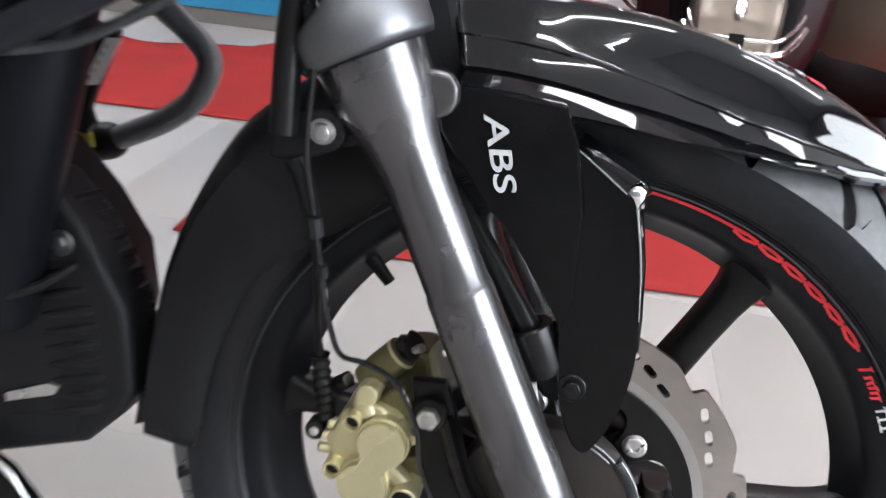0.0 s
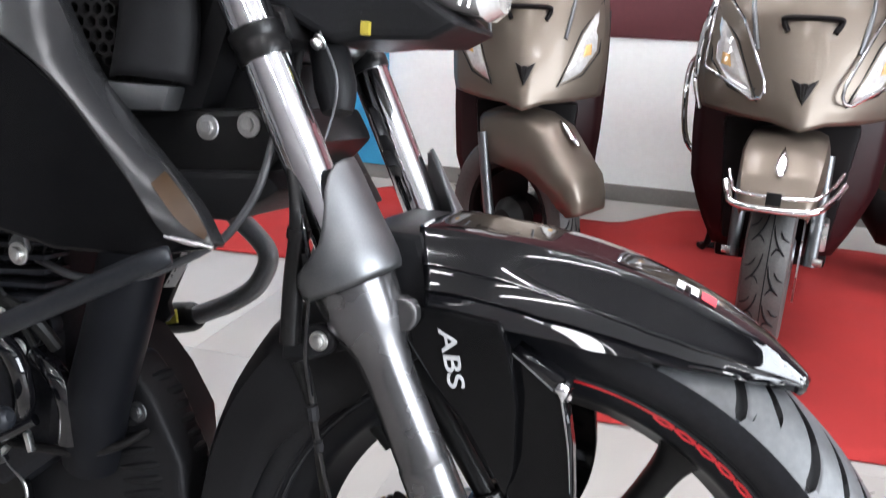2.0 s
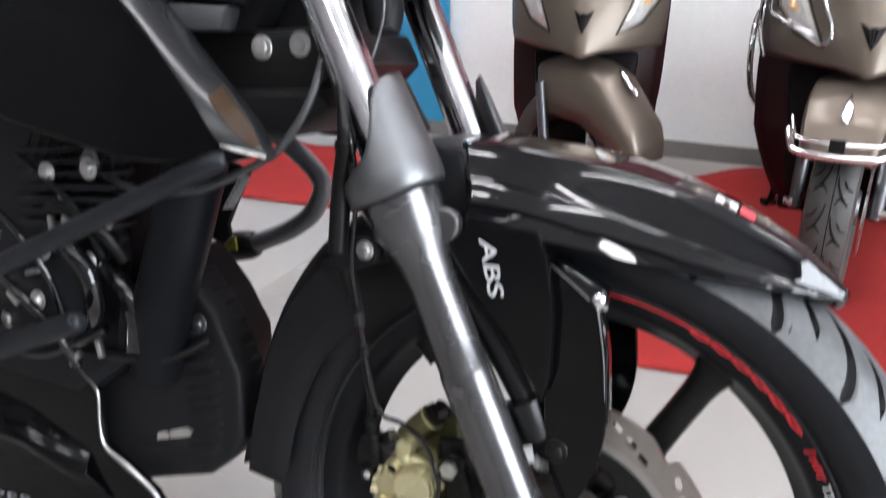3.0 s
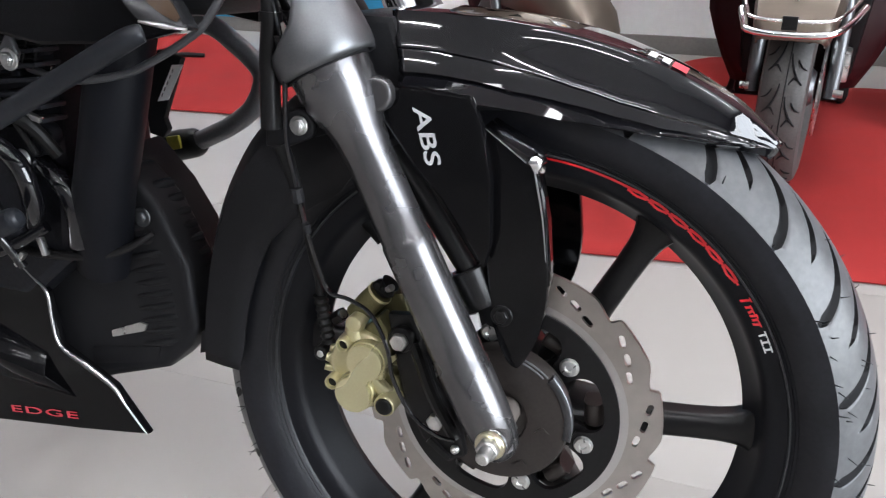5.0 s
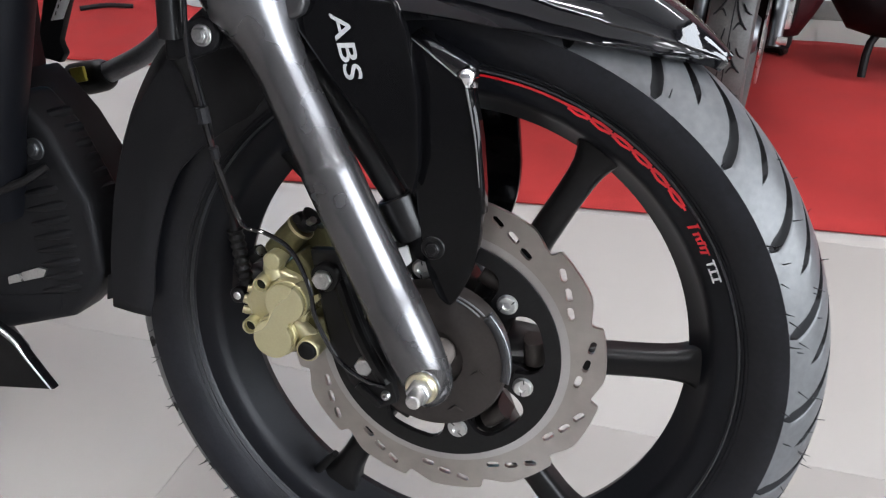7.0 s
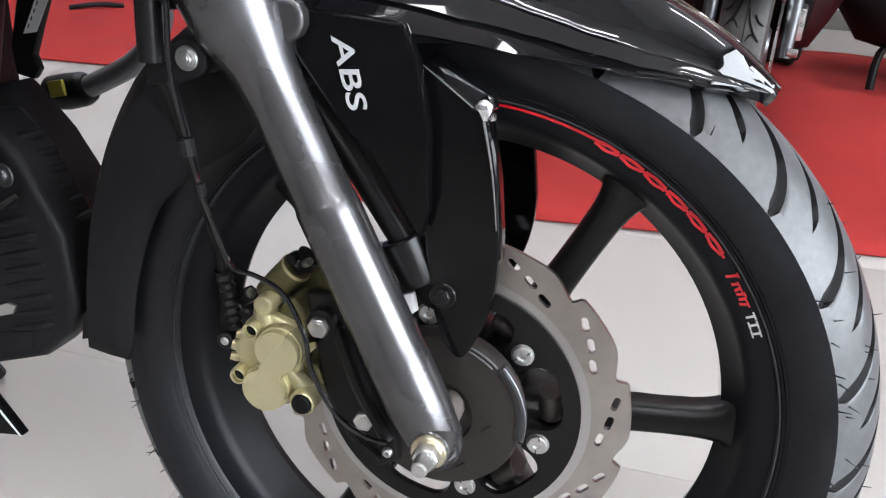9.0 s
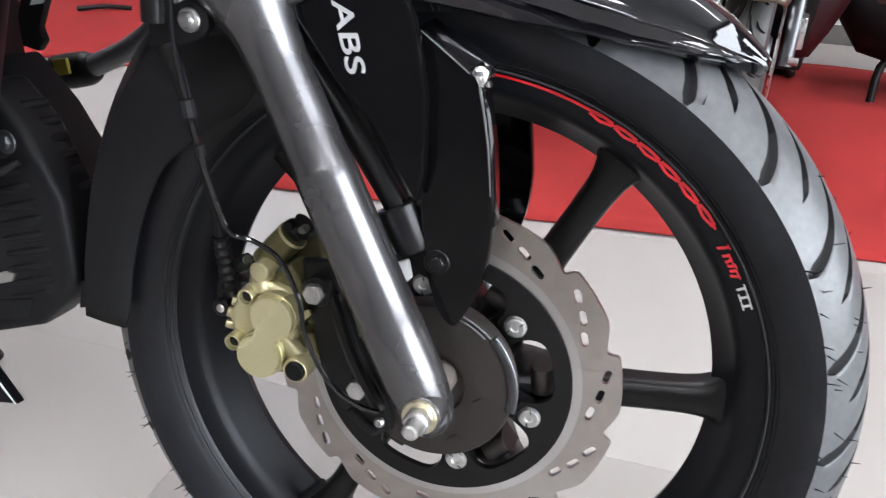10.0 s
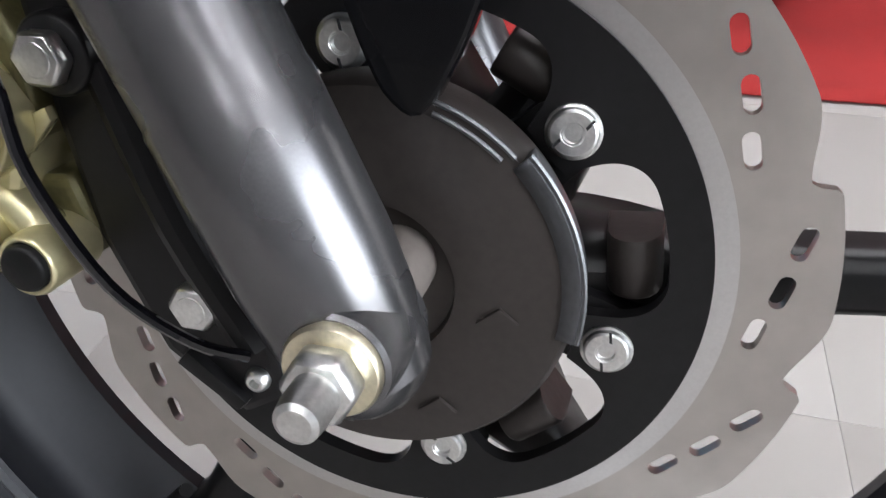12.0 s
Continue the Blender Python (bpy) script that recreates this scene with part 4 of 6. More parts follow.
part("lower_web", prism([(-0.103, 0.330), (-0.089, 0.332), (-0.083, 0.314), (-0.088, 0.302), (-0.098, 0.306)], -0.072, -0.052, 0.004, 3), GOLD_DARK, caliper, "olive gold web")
boot_x = [(-0.1068, -0.064, 0.4046), (-0.1035, -0.064, 0.4082), (-0.1012, -0.064, 0.4106), (-0.0985, -0.064, 0.4136)]
part("slider_boot", tube(boot_x, [0.0078, 0.0100, 0.0072, 0.0085], 16, 3), RUBBER_BLACK, caliper, "black rubber slider boot")
stud("boot_stud", -0.1075, -0.066, 0.4125, 0.0040, 0.008, RUBBER_BLACK, caliper)
part("bleed_screw", tube([(-0.0985, -0.070, 0.4100), (-0.0930, -0.074, 0.4140)], 0.0030, 8, 1), ZINC, caliper)
part("pad_spring", prism([(-0.0995, 0.3485), (-0.0885, 0.354), (-0.0870, 0.350), (-0.0975, 0.338)], -0.078, -0.074, 0.001), GOLD, caliper, "thin gold pad spring")
part("hose_nut", tube([(-0.150, -0.066, 0.372), (-0.1410, -0.070, 0.3800)], 0.0062, 6, 1), BLACK_SATIN, caliper)
part("hose_nut_face", tube([(-0.1425, -0.070, 0.3788), (-0.1400, -0.071, 0.3808)], 0.0040, 10, 1), ZINC, caliper, "bright nut face")

bracket = part("caliper_bracket", prism([(-0.099, 0.388), (-0.076, 0.390), (-0.066, 0.364), (-0.056, 0.332), (-0.030, 0.288), (-0.024, 0.264), (-0.040, 0.254), (-0.066, 0.274), (-0.084, 0.312), (-0.092, 0.348)], -0.070, -0.060, 0.003), BLACK_SATIN, bike, "black caliper bracket plate")
part("bracket_rib", tube([(-0.074, -0.070, 0.366), (-0.056, -0.071, 0.320), (-0.034, -0.070, 0.281)], 0.006, 10, 4), BLACK_SATIN, bracket)
bolt_me = finish(hexbolt(0.0082, 0.0062, 0.0, 0.001), "bracket_bolt", ZINC)
stud("bolt_boss", -0.0835, -0.068, 0.3685, 0.0115, 0.010, BLACK_SATIN, bracket)
again("bracket_bolt", bolt_me, bracket, Matrix.Translation((-0.0835, -0.077, 0.3685)), "zinc plated hexagon bolt")
again("bracket_bolt", bolt_me, bracket, Matrix.Translation((-0.052, -0.0685, 0.294)), "zinc plated hexagon bolt")
again("bracket_screw", finish(button(0.0042, 0.004), "bracket_screw", ZINC), bracket, Matrix.Translation((-0.034, -0.0695, 0.2695)))
part("sensor_foot", prism([(-0.060, 0.273), (-0.040, 0.2585), (-0.0365, 0.262), (-0.056, 0.278)], -0.0745, -0.0695, 0.001), BLACK_SATIN, bracket)

arm_end = [(-0.1555 + 0.0125 * math.cos(radians(a)), 0.5505 + 0.0125 * math.sin(radians(a))) for a in range(100, -71, -15)]
hose_arm = part("hose_bracket", prism([(-0.186, 0.548), (-0.176, 0.556)] + arm_end + [(-0.166, 0.533), (-0.186, 0.531)], -0.110, -0.102, 0.003, 3), BLACK_PLASTIC, bike, "black hose bracket bolted on the fork")
part("bracket_tongue", prism([(-0.150, 0.562), (-0.118, 0.572), (-0.112, 0.552), (-0.148, 0.540)], -0.103, -0.095, 0.003), BLACK_PLASTIC, hose_arm)
again("hose_bolt", finish(hexbolt(0.0058, 0.0050, 0.0076), "hose_bolt", ZINC), hose_arm, Matrix.Translation((-0.1555, -0.110, 0.5505)), "zinc plated flange bolt")
hose = part("brake_hose", tube([(-0.215, -0.045, 0.76), (-0.208, -0.070, 0.72), (-0.190, -0.100, 0.685), (-0.176, -0.116, 0.655), (-0.1715, -0.118, 0.632), (-0.1740, -0.118, 0.598), (-0.1755, -0.117, 0.548)], [0.0040, 0.0040, 0.0042, 0.0048, 0.0072, 0.0076, 0.0080], 14, 5), BLACK_SATIN, bike, "black rubber brake hose")
part("hose_collar", tube([(-0.1712, -0.118, 0.634), (-0.1716, -0.118, 0.627)], 0.0088, 14, 1), BLACK_SATIN, hose)
part("hose_lower", tube([(-0.1690, -0.115, 0.534), (-0.1640, -0.115, 0.524), (-0.1570, -0.113, 0.498), (-0.1560, -0.106, 0.470), (-0.1580, -0.094, 0.440), (-0.1610, -0.078, 0.412), (-0.1594, -0.075, 0.389)], [0.0060, 0.0057, 0.0046, 0.0022, 0.0020, 0.0022, 0.0045], 12, 5), RUBBER_BLACK, hose)
boot_line = [Vector((-0.1600, -0.075, 0.397)).lerp(Vector((-0.1535, -0.073, 0.352)), t / 14) for t in range(15)]
part("hose_boot", tube(boot_line, [0.0050 if t % 2 else 0.0066 for t in range(15)], 14, 1), RUBBER_BLACK, hose, "ribbed rubber hose boot")
stud("banjo", -0.1600, -0.066, 0.341, 0.0068, 0.012, BLACK_SATIN, hose)
stud("banjo_face", -0.1600, -0.077, 0.341, 0.0036, 0.0020, ZINC, hose)
wire = part("sensor_wire", tube([(-0.214, -0.058, 0.73), (-0.190, -0.098, 0.680), (-0.166, -0.122, 0.638), (-0.158, -0.124, 0.600), (-0.160, -0.122, 0.545), (-0.1560, -0.118, 0.510), (-0.1500, -0.113, 0.469), (-0.1500, -0.102, 0.445), (-0.1470, -0.098, 0.427), (-0.1405, -0.094, 0.4090), (-0.1226, -0.094, 0.4058), (-0.1025, -0.094, 0.3949), (-0.0877, -0.095, 0.3667), (-0.0829, -0.095, 0.3414), (-0.0676, -0.090, 0.3075), (-0.0472, -0.084, 0.2890), (-0.0335, -0.076, 0.2815)], 0.0019, 8, 5), BLACK_GLOSS, bike, "thin shiny black sensor wire")
for p, q, rad in (((-0.1555, -0.118, 0.503), (-0.1540, -0.117, 0.492), 0.0052), ((-0.1503, -0.114, 0.474), (-0.1500, -0.112, 0.466), 0.0036), ((-0.1620, -0.124, 0.618), (-0.1600, -0.124, 0.608), 0.0036)):
    part("wire_clip", tube([p, q], rad, 10, 1), BLACK_PLASTIC, wire)

# tank side panel with a sloping strip, greyed for the ceiling it reflects
panel_ob = part("side_panel", prism([(-0.214, 0.621), (-0.262, 0.609), (-0.343, 0.604), (-0.46, 0.622), (-0.56, 0.66), (-0.66, 0.74), (-0.66, 0.90), (-0.417, 0.769), (-0.375, 0.745), (-0.346, 0.728), (-0.316, 0.702), (-0.296, 0.680), (-0.272, 0.654), (-0.248, 0.626)], -0.166, -0.150, 0.003), BLACK_SHEEN, bike, "glossy black side panel below the tank")
part("side_panel", prism([(-0.218, 0.620), (-0.262, 0.609), (-0.343, 0.604), (-0.46, 0.622), (-0.56, 0.66), (-0.66, 0.78), (-0.62, 0.90), (-0.43, 0.90), (-0.385, 0.822), (-0.320, 0.742), (-0.250, 0.668)], 0.135, 0.160, 0.004), BLACK_SATIN, bike, "black side panel below the tank")
CREASE = smooth_line([(-0.214, -0.161, 0.621), (-0.248, -0.167, 0.626), (-0.284, -0.167, 0.667), (-0.346, -0.167, 0.728), (-0.417, -0.167, 0.769)], 6)
RIDGE = smooth_line([(-0.217, -0.158, 0.621), (-0.245, -0.142, 0.645), (-0.290, -0.129, 0.678), (-0.354, -0.120, 0.736), (-0.408, -0.113, 0.821)], 6)
strip = part("panel_strip", loft([[a, b, b + Vector((0.001, 0.012, -0.002))] for a, b in zip(CREASE, RIDGE)]), STRIP_GREY, panel_ob, "sloping black strip greyed for the ceiling it reflects", 12)
shell(strip, 0.003, 1)
# a brown-amber band over the ridge side of the lower strip
band = [[a.lerp(b, t) + Vector((0.0024, -0.0024, 0.0030)) for t in (0.42, 0.68, 0.94)] for a, b in list(zip(CREASE, RIDGE))[2:11]]
part("amber_band", loft(band), AMBER_BAND, panel_ob, "brown amber band on the lower strip", 12)
part("strip_edge", tube([RIDGE[i] + Vector((0.0015, 0.001, 0.001)) for i in range(0, len(RIDGE), 2)], 0.0009, 6, 2), BLACK_GLOSS, panel_ob, "glossy rounded edge")
# the highlight on the panel's tip is a pale metal tube
part("panel_tip", tube([(-0.248, -0.168, 0.626), (-0.231, -0.166, 0.624), (-0.214, -0.160, 0.621)], [0.0010, 0.0022, 0.0018], 8, 4), EDGE_HIGHLIGHT, panel_ob, "highlight on the lower panel tip")

# honeycomb intake and dark parts under the tank
intake = part("intake_panel", prism([(-0.44, 0.85), (-0.33, 0.85), (-0.300, 0.80), (-0.292, 0.735), (-0.318, 0.715), (-0.345, 0.719), (-0.388, 0.762), (-0.430, 0.82)], -0.088, -0.080, 0.003), BLACK_PLASTIC, bike, "black honeycomb intake panel")
hexagon = [[(r * math.cos(radians(60 * k + 30)), r * math.sin(radians(60 * k + 30))) for k in range(6)] for r in (0.0064, 0.0047)]
cell_me = finish(flat_fill(hexagon, -0.098, -0.088), "honeycomb_cell", GREY_PLASTIC)
for i in range(12):
    for j in range(13):
        x, z = -0.430 + 0.0112 * i + (0.0056 if j % 2 else 0), 0.722 + 0.0098 * j
        left, right = np.interp(z, (0.722, 0.762, 0.787, 0.823, 0.85), (-0.338, -0.380, -0.396, -0.418, -0.430)), np.interp(z, (0.722, 0.763, 0.788, 0.81, 0.85), (-0.321, -0.346, -0.352, -0.366, -0.375))
        if left < x < right:
            again("honeycomb_cell", cell_me, intake, Matrix.Translation((x, 0, z)))
rows = []
for t in np.linspace(0, 1, 12):
    z, c, w = 0.728 + 0.10 * t, -0.317 + 0.006 * math.sin(3 * t), 0.034 - 0.006 * t * t
    rows.append([(c - w * math.cos(a), -0.088 - 0.024 * math.sin(a) * (1 - 0.35 * t), z + 0.004 * math.sin(a)) for a in np.linspace(0, math.pi, 15).tolist()])
shell(part("duct", loft(rows), BLACK_PLASTIC, intake, "smooth grey air duct"), 0.003, 1)
part("duct_foot", prism([(-0.345, 0.727), (-0.286, 0.7265), (-0.292, 0.708), (-0.330, 0.706)], -0.112, -0.09, 0.003), SILVER, intake, "pale grey duct foot")
frame_block = part("frame_block", prism([(-0.36, 0.70), (-0.315, 0.708), (-0.215, 0.716), (-0.200, 0.690), (-0.225, 0.662), (-0.33, 0.650), (-0.38, 0.66)], -0.078, 0.078, 0.006), BLACK_SATIN, bike, "black frame head block")
big = finish(hexbolt(0.0062, 0.004, 0.0100), "frame_bolt", ZINC)
again("frame_bolt", big, frame_block, Matrix.Translation((-0.275, -0.078, 0.6965)), "zinc frame bolt with washer")
again("frame_bolt", big, frame_block, Matrix.Translation((-0.2385, -0.078, 0.7015)), "zinc frame bolt with washer")
part("frame_tray", prism([(-0.37, 0.655), (-0.22, 0.668), (-0.205, 0.655), (-0.25, 0.625), (-0.36, 0.622)], -0.085, 0.09, 0.006), BLACK_PLASTIC, frame_block, "dark plastic tray")
part("lower_yoke", prism([(-0.262, 0.800), (-0.215, 0.792), (-0.206, 0.768), (-0.222, 0.752), (-0.262, 0.757)], -0.072, 0.072, 0.006), BLACK_SATIN, bike, "black lower fork yoke")
# added black mass that fills the dark between and behind the fork tubes
part("dark_backing", prism([(-0.46, 0.93), (-0.26, 0.93), (-0.25, 0.80), (-0.285, 0.70), (-0.36, 0.66), (-0.46, 0.66)], -0.076, 0.120, 0.02), BLACK_PLASTIC, bike, "plain black mass for the dark behind the fork")
part("fork_skirt", prism([(-0.262, 0.757), (-0.222, 0.752), (-0.216, 0.700), (-0.245, 0.690), (-0.30, 0.70)], -0.05, 0.05, 0.008), BLACK_PLASTIC, bike)
ybolt = finish(hexbolt(0.0048, 0.007, 0.0062), "yoke_bolt", ZINC)
again("yoke_bolt", ybolt, bike, Matrix.Translation((-0.186, -0.068, 0.768)) @ Matrix.Rotation(radians(-30), 4, "Z") @ Matrix.Rotation(radians(35), 4, "X"))
cover_bm = bmesh.new()
tube([(-0.20, -0.03, 0.775), (-0.185, -0.04, 0.735), (-0.18, -0.045, 0.715)], [0.015, 0.017, 0.012], 16, 4, cover_bm)
part("horn", cover_bm, BLACK_PLASTIC, bike, "black horn body under the yoke")
part("cable", tube([(-0.19, -0.062, 0.775), (-0.172, -0.066, 0.74), (-0.178, -0.066, 0.70), (-0.197, -0.066, 0.655)], 0.0012, 8, 6), SILVER, bike, "thin grey control cable")
part("side_cable", tube([(-0.205, -0.09, 0.715), (-0.2115, -0.105, 0.660), (-0.231, -0.112, 0.624), (-0.251, -0.114, 0.608), (-0.276, -0.117, 0.5935), (-0.303, -0.119, 0.581), (-0.341, -0.119, 0.573), (-0.380, -0.112, 0.570), (-0.43, -0.095, 0.574)], 0.0034, 10, 6), BAR_GREY, bike, "black cable sheath")

# headlamp cowl and lens
rows = []
for x, w, z0, z1 in ((-0.30, 0.05, 0.80, 0.90), (-0.24, 0.065, 0.79, 0.93), (-0.17, 0.078, 0.800, 0.95), (-0.12, 0.074, 0.800, 0.95), (-0.085, 0.085, 0.788, 0.93), (-0.062, 0.04, 0.792, 0.90)):
    ring = []
    for k in range(20):
        a = 2 * math.pi * k / 20
        ring.append((x, w * math.copysign(abs(math.cos(a)) ** 0.6, math.cos(a)), (z0 + z1) / 2 + (z1 - z0) / 2 * math.copysign(abs(math.sin(a)) ** 0.7, math.sin(a))))
    rows.append(ring)
cowl = part("headlamp_cowl", ring_loft(rows[:4]), BLACK_PLASTIC, bike, "black headlamp cowl")
rows2 = []
for x, w, z0, z1 in ((-0.124, 0.070, 0.802, 0.95), (-0.098, 0.066, 0.797, 0.94), (-0.076, 0.052, 0.793, 0.925), (-0.064, 0.026, 0.80, 0.90)):
    ring = []
    for k in range(20):
        a = 2 * math.pi * k / 20
        ring.append((x, w * math.copysign(abs(math.cos(a)) ** 0.6, math.cos(a)), (z0 + z1) / 2 + (z1 - z0) / 2 * math.copysign(abs(math.sin(a)) ** 0.7, math.sin(a))))
    rows2.append(ring)
lens = part("lens", ring_loft(rows2), LENS_WHITE, cowl, "clear faceted headlamp lens")
for k in range(11):
    y = -0.050 + 0.010 * k
    part("lens_flute", tube([(-0.076 - 4 * y * y, y, 0.80), (-0.065 - 5 * y * y, y * 0.9, 0.85), (-0.068 - 5 * y * y, y, 0.92)], 0.0018, 6, 3), CHROME if k % 2 else ZINC, lens)
part("cowl_chin", prism([(-0.262, 0.825), (-0.160, 0.822), (-0.112, 0.806), (-0.080, 0.7865), (-0.104, 0.773), (-0.147, 0.771), (-0.181, 0.766), (-0.212, 0.781), (-0.262, 0.800)], -0.062, 0.050, 0.008, 3), BLACK_PLASTIC, cowl, "black plastic chin below the lamp")
part("cowl_tag", box(-0.155, -0.148, -0.067, -0.0615, 0.774, 0.784, 0.001), YELLOW, cowl, "small yellow tag")
part("reflector", lathe([(-0.012, 0), (-0.012, 0.012), (-0.008, 0.014), (0, 0.014)], 24), GREY_PLASTIC, cowl).matrix_basis = Matrix.Translation((-0.205, -0.03, 0.795))
rows = []
for x, r in ((-0.32, 0.004), (-0.31, 0.018), (-0.28, 0.027), (-0.245, 0.028), (-0.215, 0.02), (-0.205, 0.004)):
    rows.append([(x, -0.125 + r * math.cos(a), 0.846 + 0.75 * r * math.sin(a)) for a in (2 * math.pi * k / 18 for k in range(18))])
part("turn_signal", ring_loft(rows), LENS_WHITE, bike, "pale rounded turn signal lens")
part("mirror_stem", prism([(-0.322, 0.842), (-0.306, 0.842), (-0.299, 0.812), (-0.310, 0.806)], -0.106, -0.098, 0.002), SILVER, bike)

# engine: block, cylinder fins, covers, bolts and pipes
engine = part("engine_block", prism([(-0.41, 0.60), (-0.41, 0.48), (-0.42, 0.39), (-0.48, 0.34), (-0.75, 0.34), (-0.82, 0.45), (-0.80, 0.62), (-0.60, 0.66)], -0.085, 0.035, 0.012), ENGINE, bike, "dark grey engine block")
for k in range(7):
    part("cooling_fin", prism([(-0.52, 0.590 - 0.011 * k), (-0.405, 0.606 - 0.012 * k), (-0.405, 0.602 - 0.012 * k), (-0.52, 0.586 - 0.011 * k)], -0.112, -0.083, 0.001), ENGINE, engine)
eb = finish(hexbolt(0.0065, 0.005, 0.0095), "engine_bolt", ZINC)
# the last five bolts are added for small glints in the engine gap
for x, y, z in ((-0.413, -0.130, 0.586), (-0.447, -0.100, 0.492), (-0.442, -0.098, 0.452), (-0.475, -0.098, 0.455), (-0.452, -0.116, 0.532), (-0.500, -0.112, 0.448), (-0.486, -0.116, 0.50), (-0.545, -0.108, 0.42), (-0.47, -0.122, 0.575)):
    again("engine_bolt", eb, engine, Matrix.Translation((x, y, z)))
part("bolt_tab", prism([(-0.425, 0.592), (-0.412, 0.610), (-0.405, 0.590), (-0.412, 0.578)], -0.130, -0.124, 0.002), SILVER, engine, "pale metal tab")
stud("round_cover", -0.50, -0.08, 0.45, 0.055, 0.03, ENGINE, engine)
part("elbow_pipe", tube([(-0.435, -0.09, 0.487), (-0.405, -0.10, 0.475), (-0.392, -0.10, 0.448), (-0.398, -0.095, 0.415)], 0.010, 14, 5), BLACK_GLOSS, engine)
part("small_hose", tube([(-0.50, -0.10, 0.53), (-0.46, -0.12, 0.545), (-0.42, -0.115, 0.53), (-0.405, -0.10, 0.50)], 0.006, 10, 5), RUBBER_BLACK, engine)
part("crash_bar", tube([(-0.222, -0.196, 0.621), (-0.234, -0.200, 0.616), (-0.289, -0.200, 0.588), (-0.437, -0.200, 0.513), (-0.560, -0.200, 0.450)], [0.0060, 0.0080, 0.0082, 0.0084, 0.0084], 18, 5), BAR, bike, "grey-black tubular crash bar")
part("crash_bar", tube([(-0.404, -0.152, 0.457), (-0.408, -0.152, 0.4555), (-0.420, -0.152, 0.450), (-0.513, -0.152, 0.408), (-0.652, -0.152, 0.344)], [0.0040, 0.0088, 0.0108, 0.0110, 0.0110], 18, 5), BAR, bike, "grey-black lower crash bar")
part("down_tube", tube([(-0.325, -0.085, 0.640), (-0.338, -0.09, 0.575), (-0.354, -0.09, 0.515), (-0.378, -0.082, 0.45), (-0.402, -0.06, 0.385)], 0.0275, 24, 5), DOWN_TUBE, bike, "blue-black frame down tube")
part("frame_hanger", prism([(-0.379, 0.584), (-0.351, 0.577), (-0.367, 0.5405), (-0.377, 0.517), (-0.373, 0.506), (-0.380, 0.497), (-0.396, 0.500), (-0.398, 0.523)], 0.012, 0.02, 0.002), BLACK_PLASTIC, bike, "black hanger plate")
tag = part("paper_tag", prism([(-0.3560, 0.5714), (-0.3437, 0.5725), (-0.3636, 0.5375), (-0.3765, 0.5350)], 0.004, 0.0048, 0), WHITE_PRINT, bike, "white paper tag tied to frame")
for k in range(5):
    part("print_line", prism([(-0.3712 + 0.0036 * k, 0.5400 + 0.0060 * k), (-0.3702 + 0.0036 * k, 0.5402 + 0.0060 * k), (-0.3687 + 0.0036 * k, 0.5436 + 0.0060 * k), (-0.3697 + 0.0036 * k, 0.5434 + 0.0060 * k)], 0.0034, 0.0038, 0), MARKER, tag, "dark printed bar")
guard_bar = part("crash_bar", tube([(-0.446, 0.150, 0.459), (-0.418, 0.150, 0.472), (-0.390, 0.150, 0.4865), (-0.365, 0.150, 0.505), (-0.352, 0.150, 0.525), (-0.3475, 0.150, 0.545), (-0.358, 0.150, 0.5605), (-0.382, 0.150, 0.579), (-0.42, 0.150, 0.600), (-0.52, 0.13, 0.632)], 0.0113, 18, 5), FAR_BAR, bike, "grey bent crash bar with end plug")
part("end_plug", tube([(-0.436, 0.150, 0.463), (-0.444, 0.150, 0.4600), (-0.464, 0.149, 0.4555), (-0.482, 0.148, 0.4530), (-0.488, 0.148, 0.4525)], [0.0130, 0.0175, 0.0185, 0.0165, 0.0060], 20, 4), RUBBER_BLACK, guard_bar, "black rubber end plug")
part("plug_sticker", prism([(-0.470, 0.468), (-0.453, 0.4715), (-0.450, 0.456), (-0.467, 0.452)], 0.1285, 0.1330, 0.001), OLIVE, guard_bar, "yellow olive sticker")

# small engine parts added to crowd the gap: bosses, glint clips, a mesh of a cooler and short pipes
rnd = random.Random(11)
for k in range(16):
    x, z = rnd.uniform(-0.50, -0.415), rnd.uniform(0.44, 0.60)
    stud("engine_boss", x, -0.085, z, rnd.uniform(0.005, 0.011), rnd.uniform(0.006, 0.02), ENGINE if k % 3 else BLACK_GLOSS, engine, 0.002 if k % 2 else 0.0)
# bright clips at free places give the engine its small glints
for x, z, a in ((-0.447, 0.505, 30), (-0.43, 0.46, -40), (-0.462, 0.55, 60), (-0.415, 0.535, 10), (-0.488, 0.418, 15), (-0.455, 0.398, -55), (-0.478, 0.525, 80), (-0.505, 0.475, -20), (-0.425, 0.415, 70), (-0.532, 0.445, 35), (-0.552, 0.50, -65)):
    clip = part("engine_glint", prism([(-0.009, -0.002), (0.009, -0.003), (0.009, 0.002), (-0.008, 0.003)], -0.003, 0.003, 0.001), ZINC, engine, "small bright clip added as a glint")
    clip.matrix_basis = Matrix.Translation((x, -0.112, z)) @ Matrix.Rotation(radians(a), 4, "Y")
part("coolant_pipe", tube([(-0.50, -0.10, 0.50), (-0.455, -0.118, 0.508), (-0.432, -0.118, 0.49), (-0.428, -0.112, 0.455), (-0.445, -0.10, 0.43)], 0.0085, 14, 5), BLACK_GLOSS, engine, "glossy black bent pipe")
part("wire_loop", tube([(-0.52, -0.11, 0.585), (-0.47, -0.125, 0.57), (-0.44, -0.12, 0.545), (-0.425, -0.105, 0.50)], 0.003, 8, 5), RUBBER_BLACK, engine)
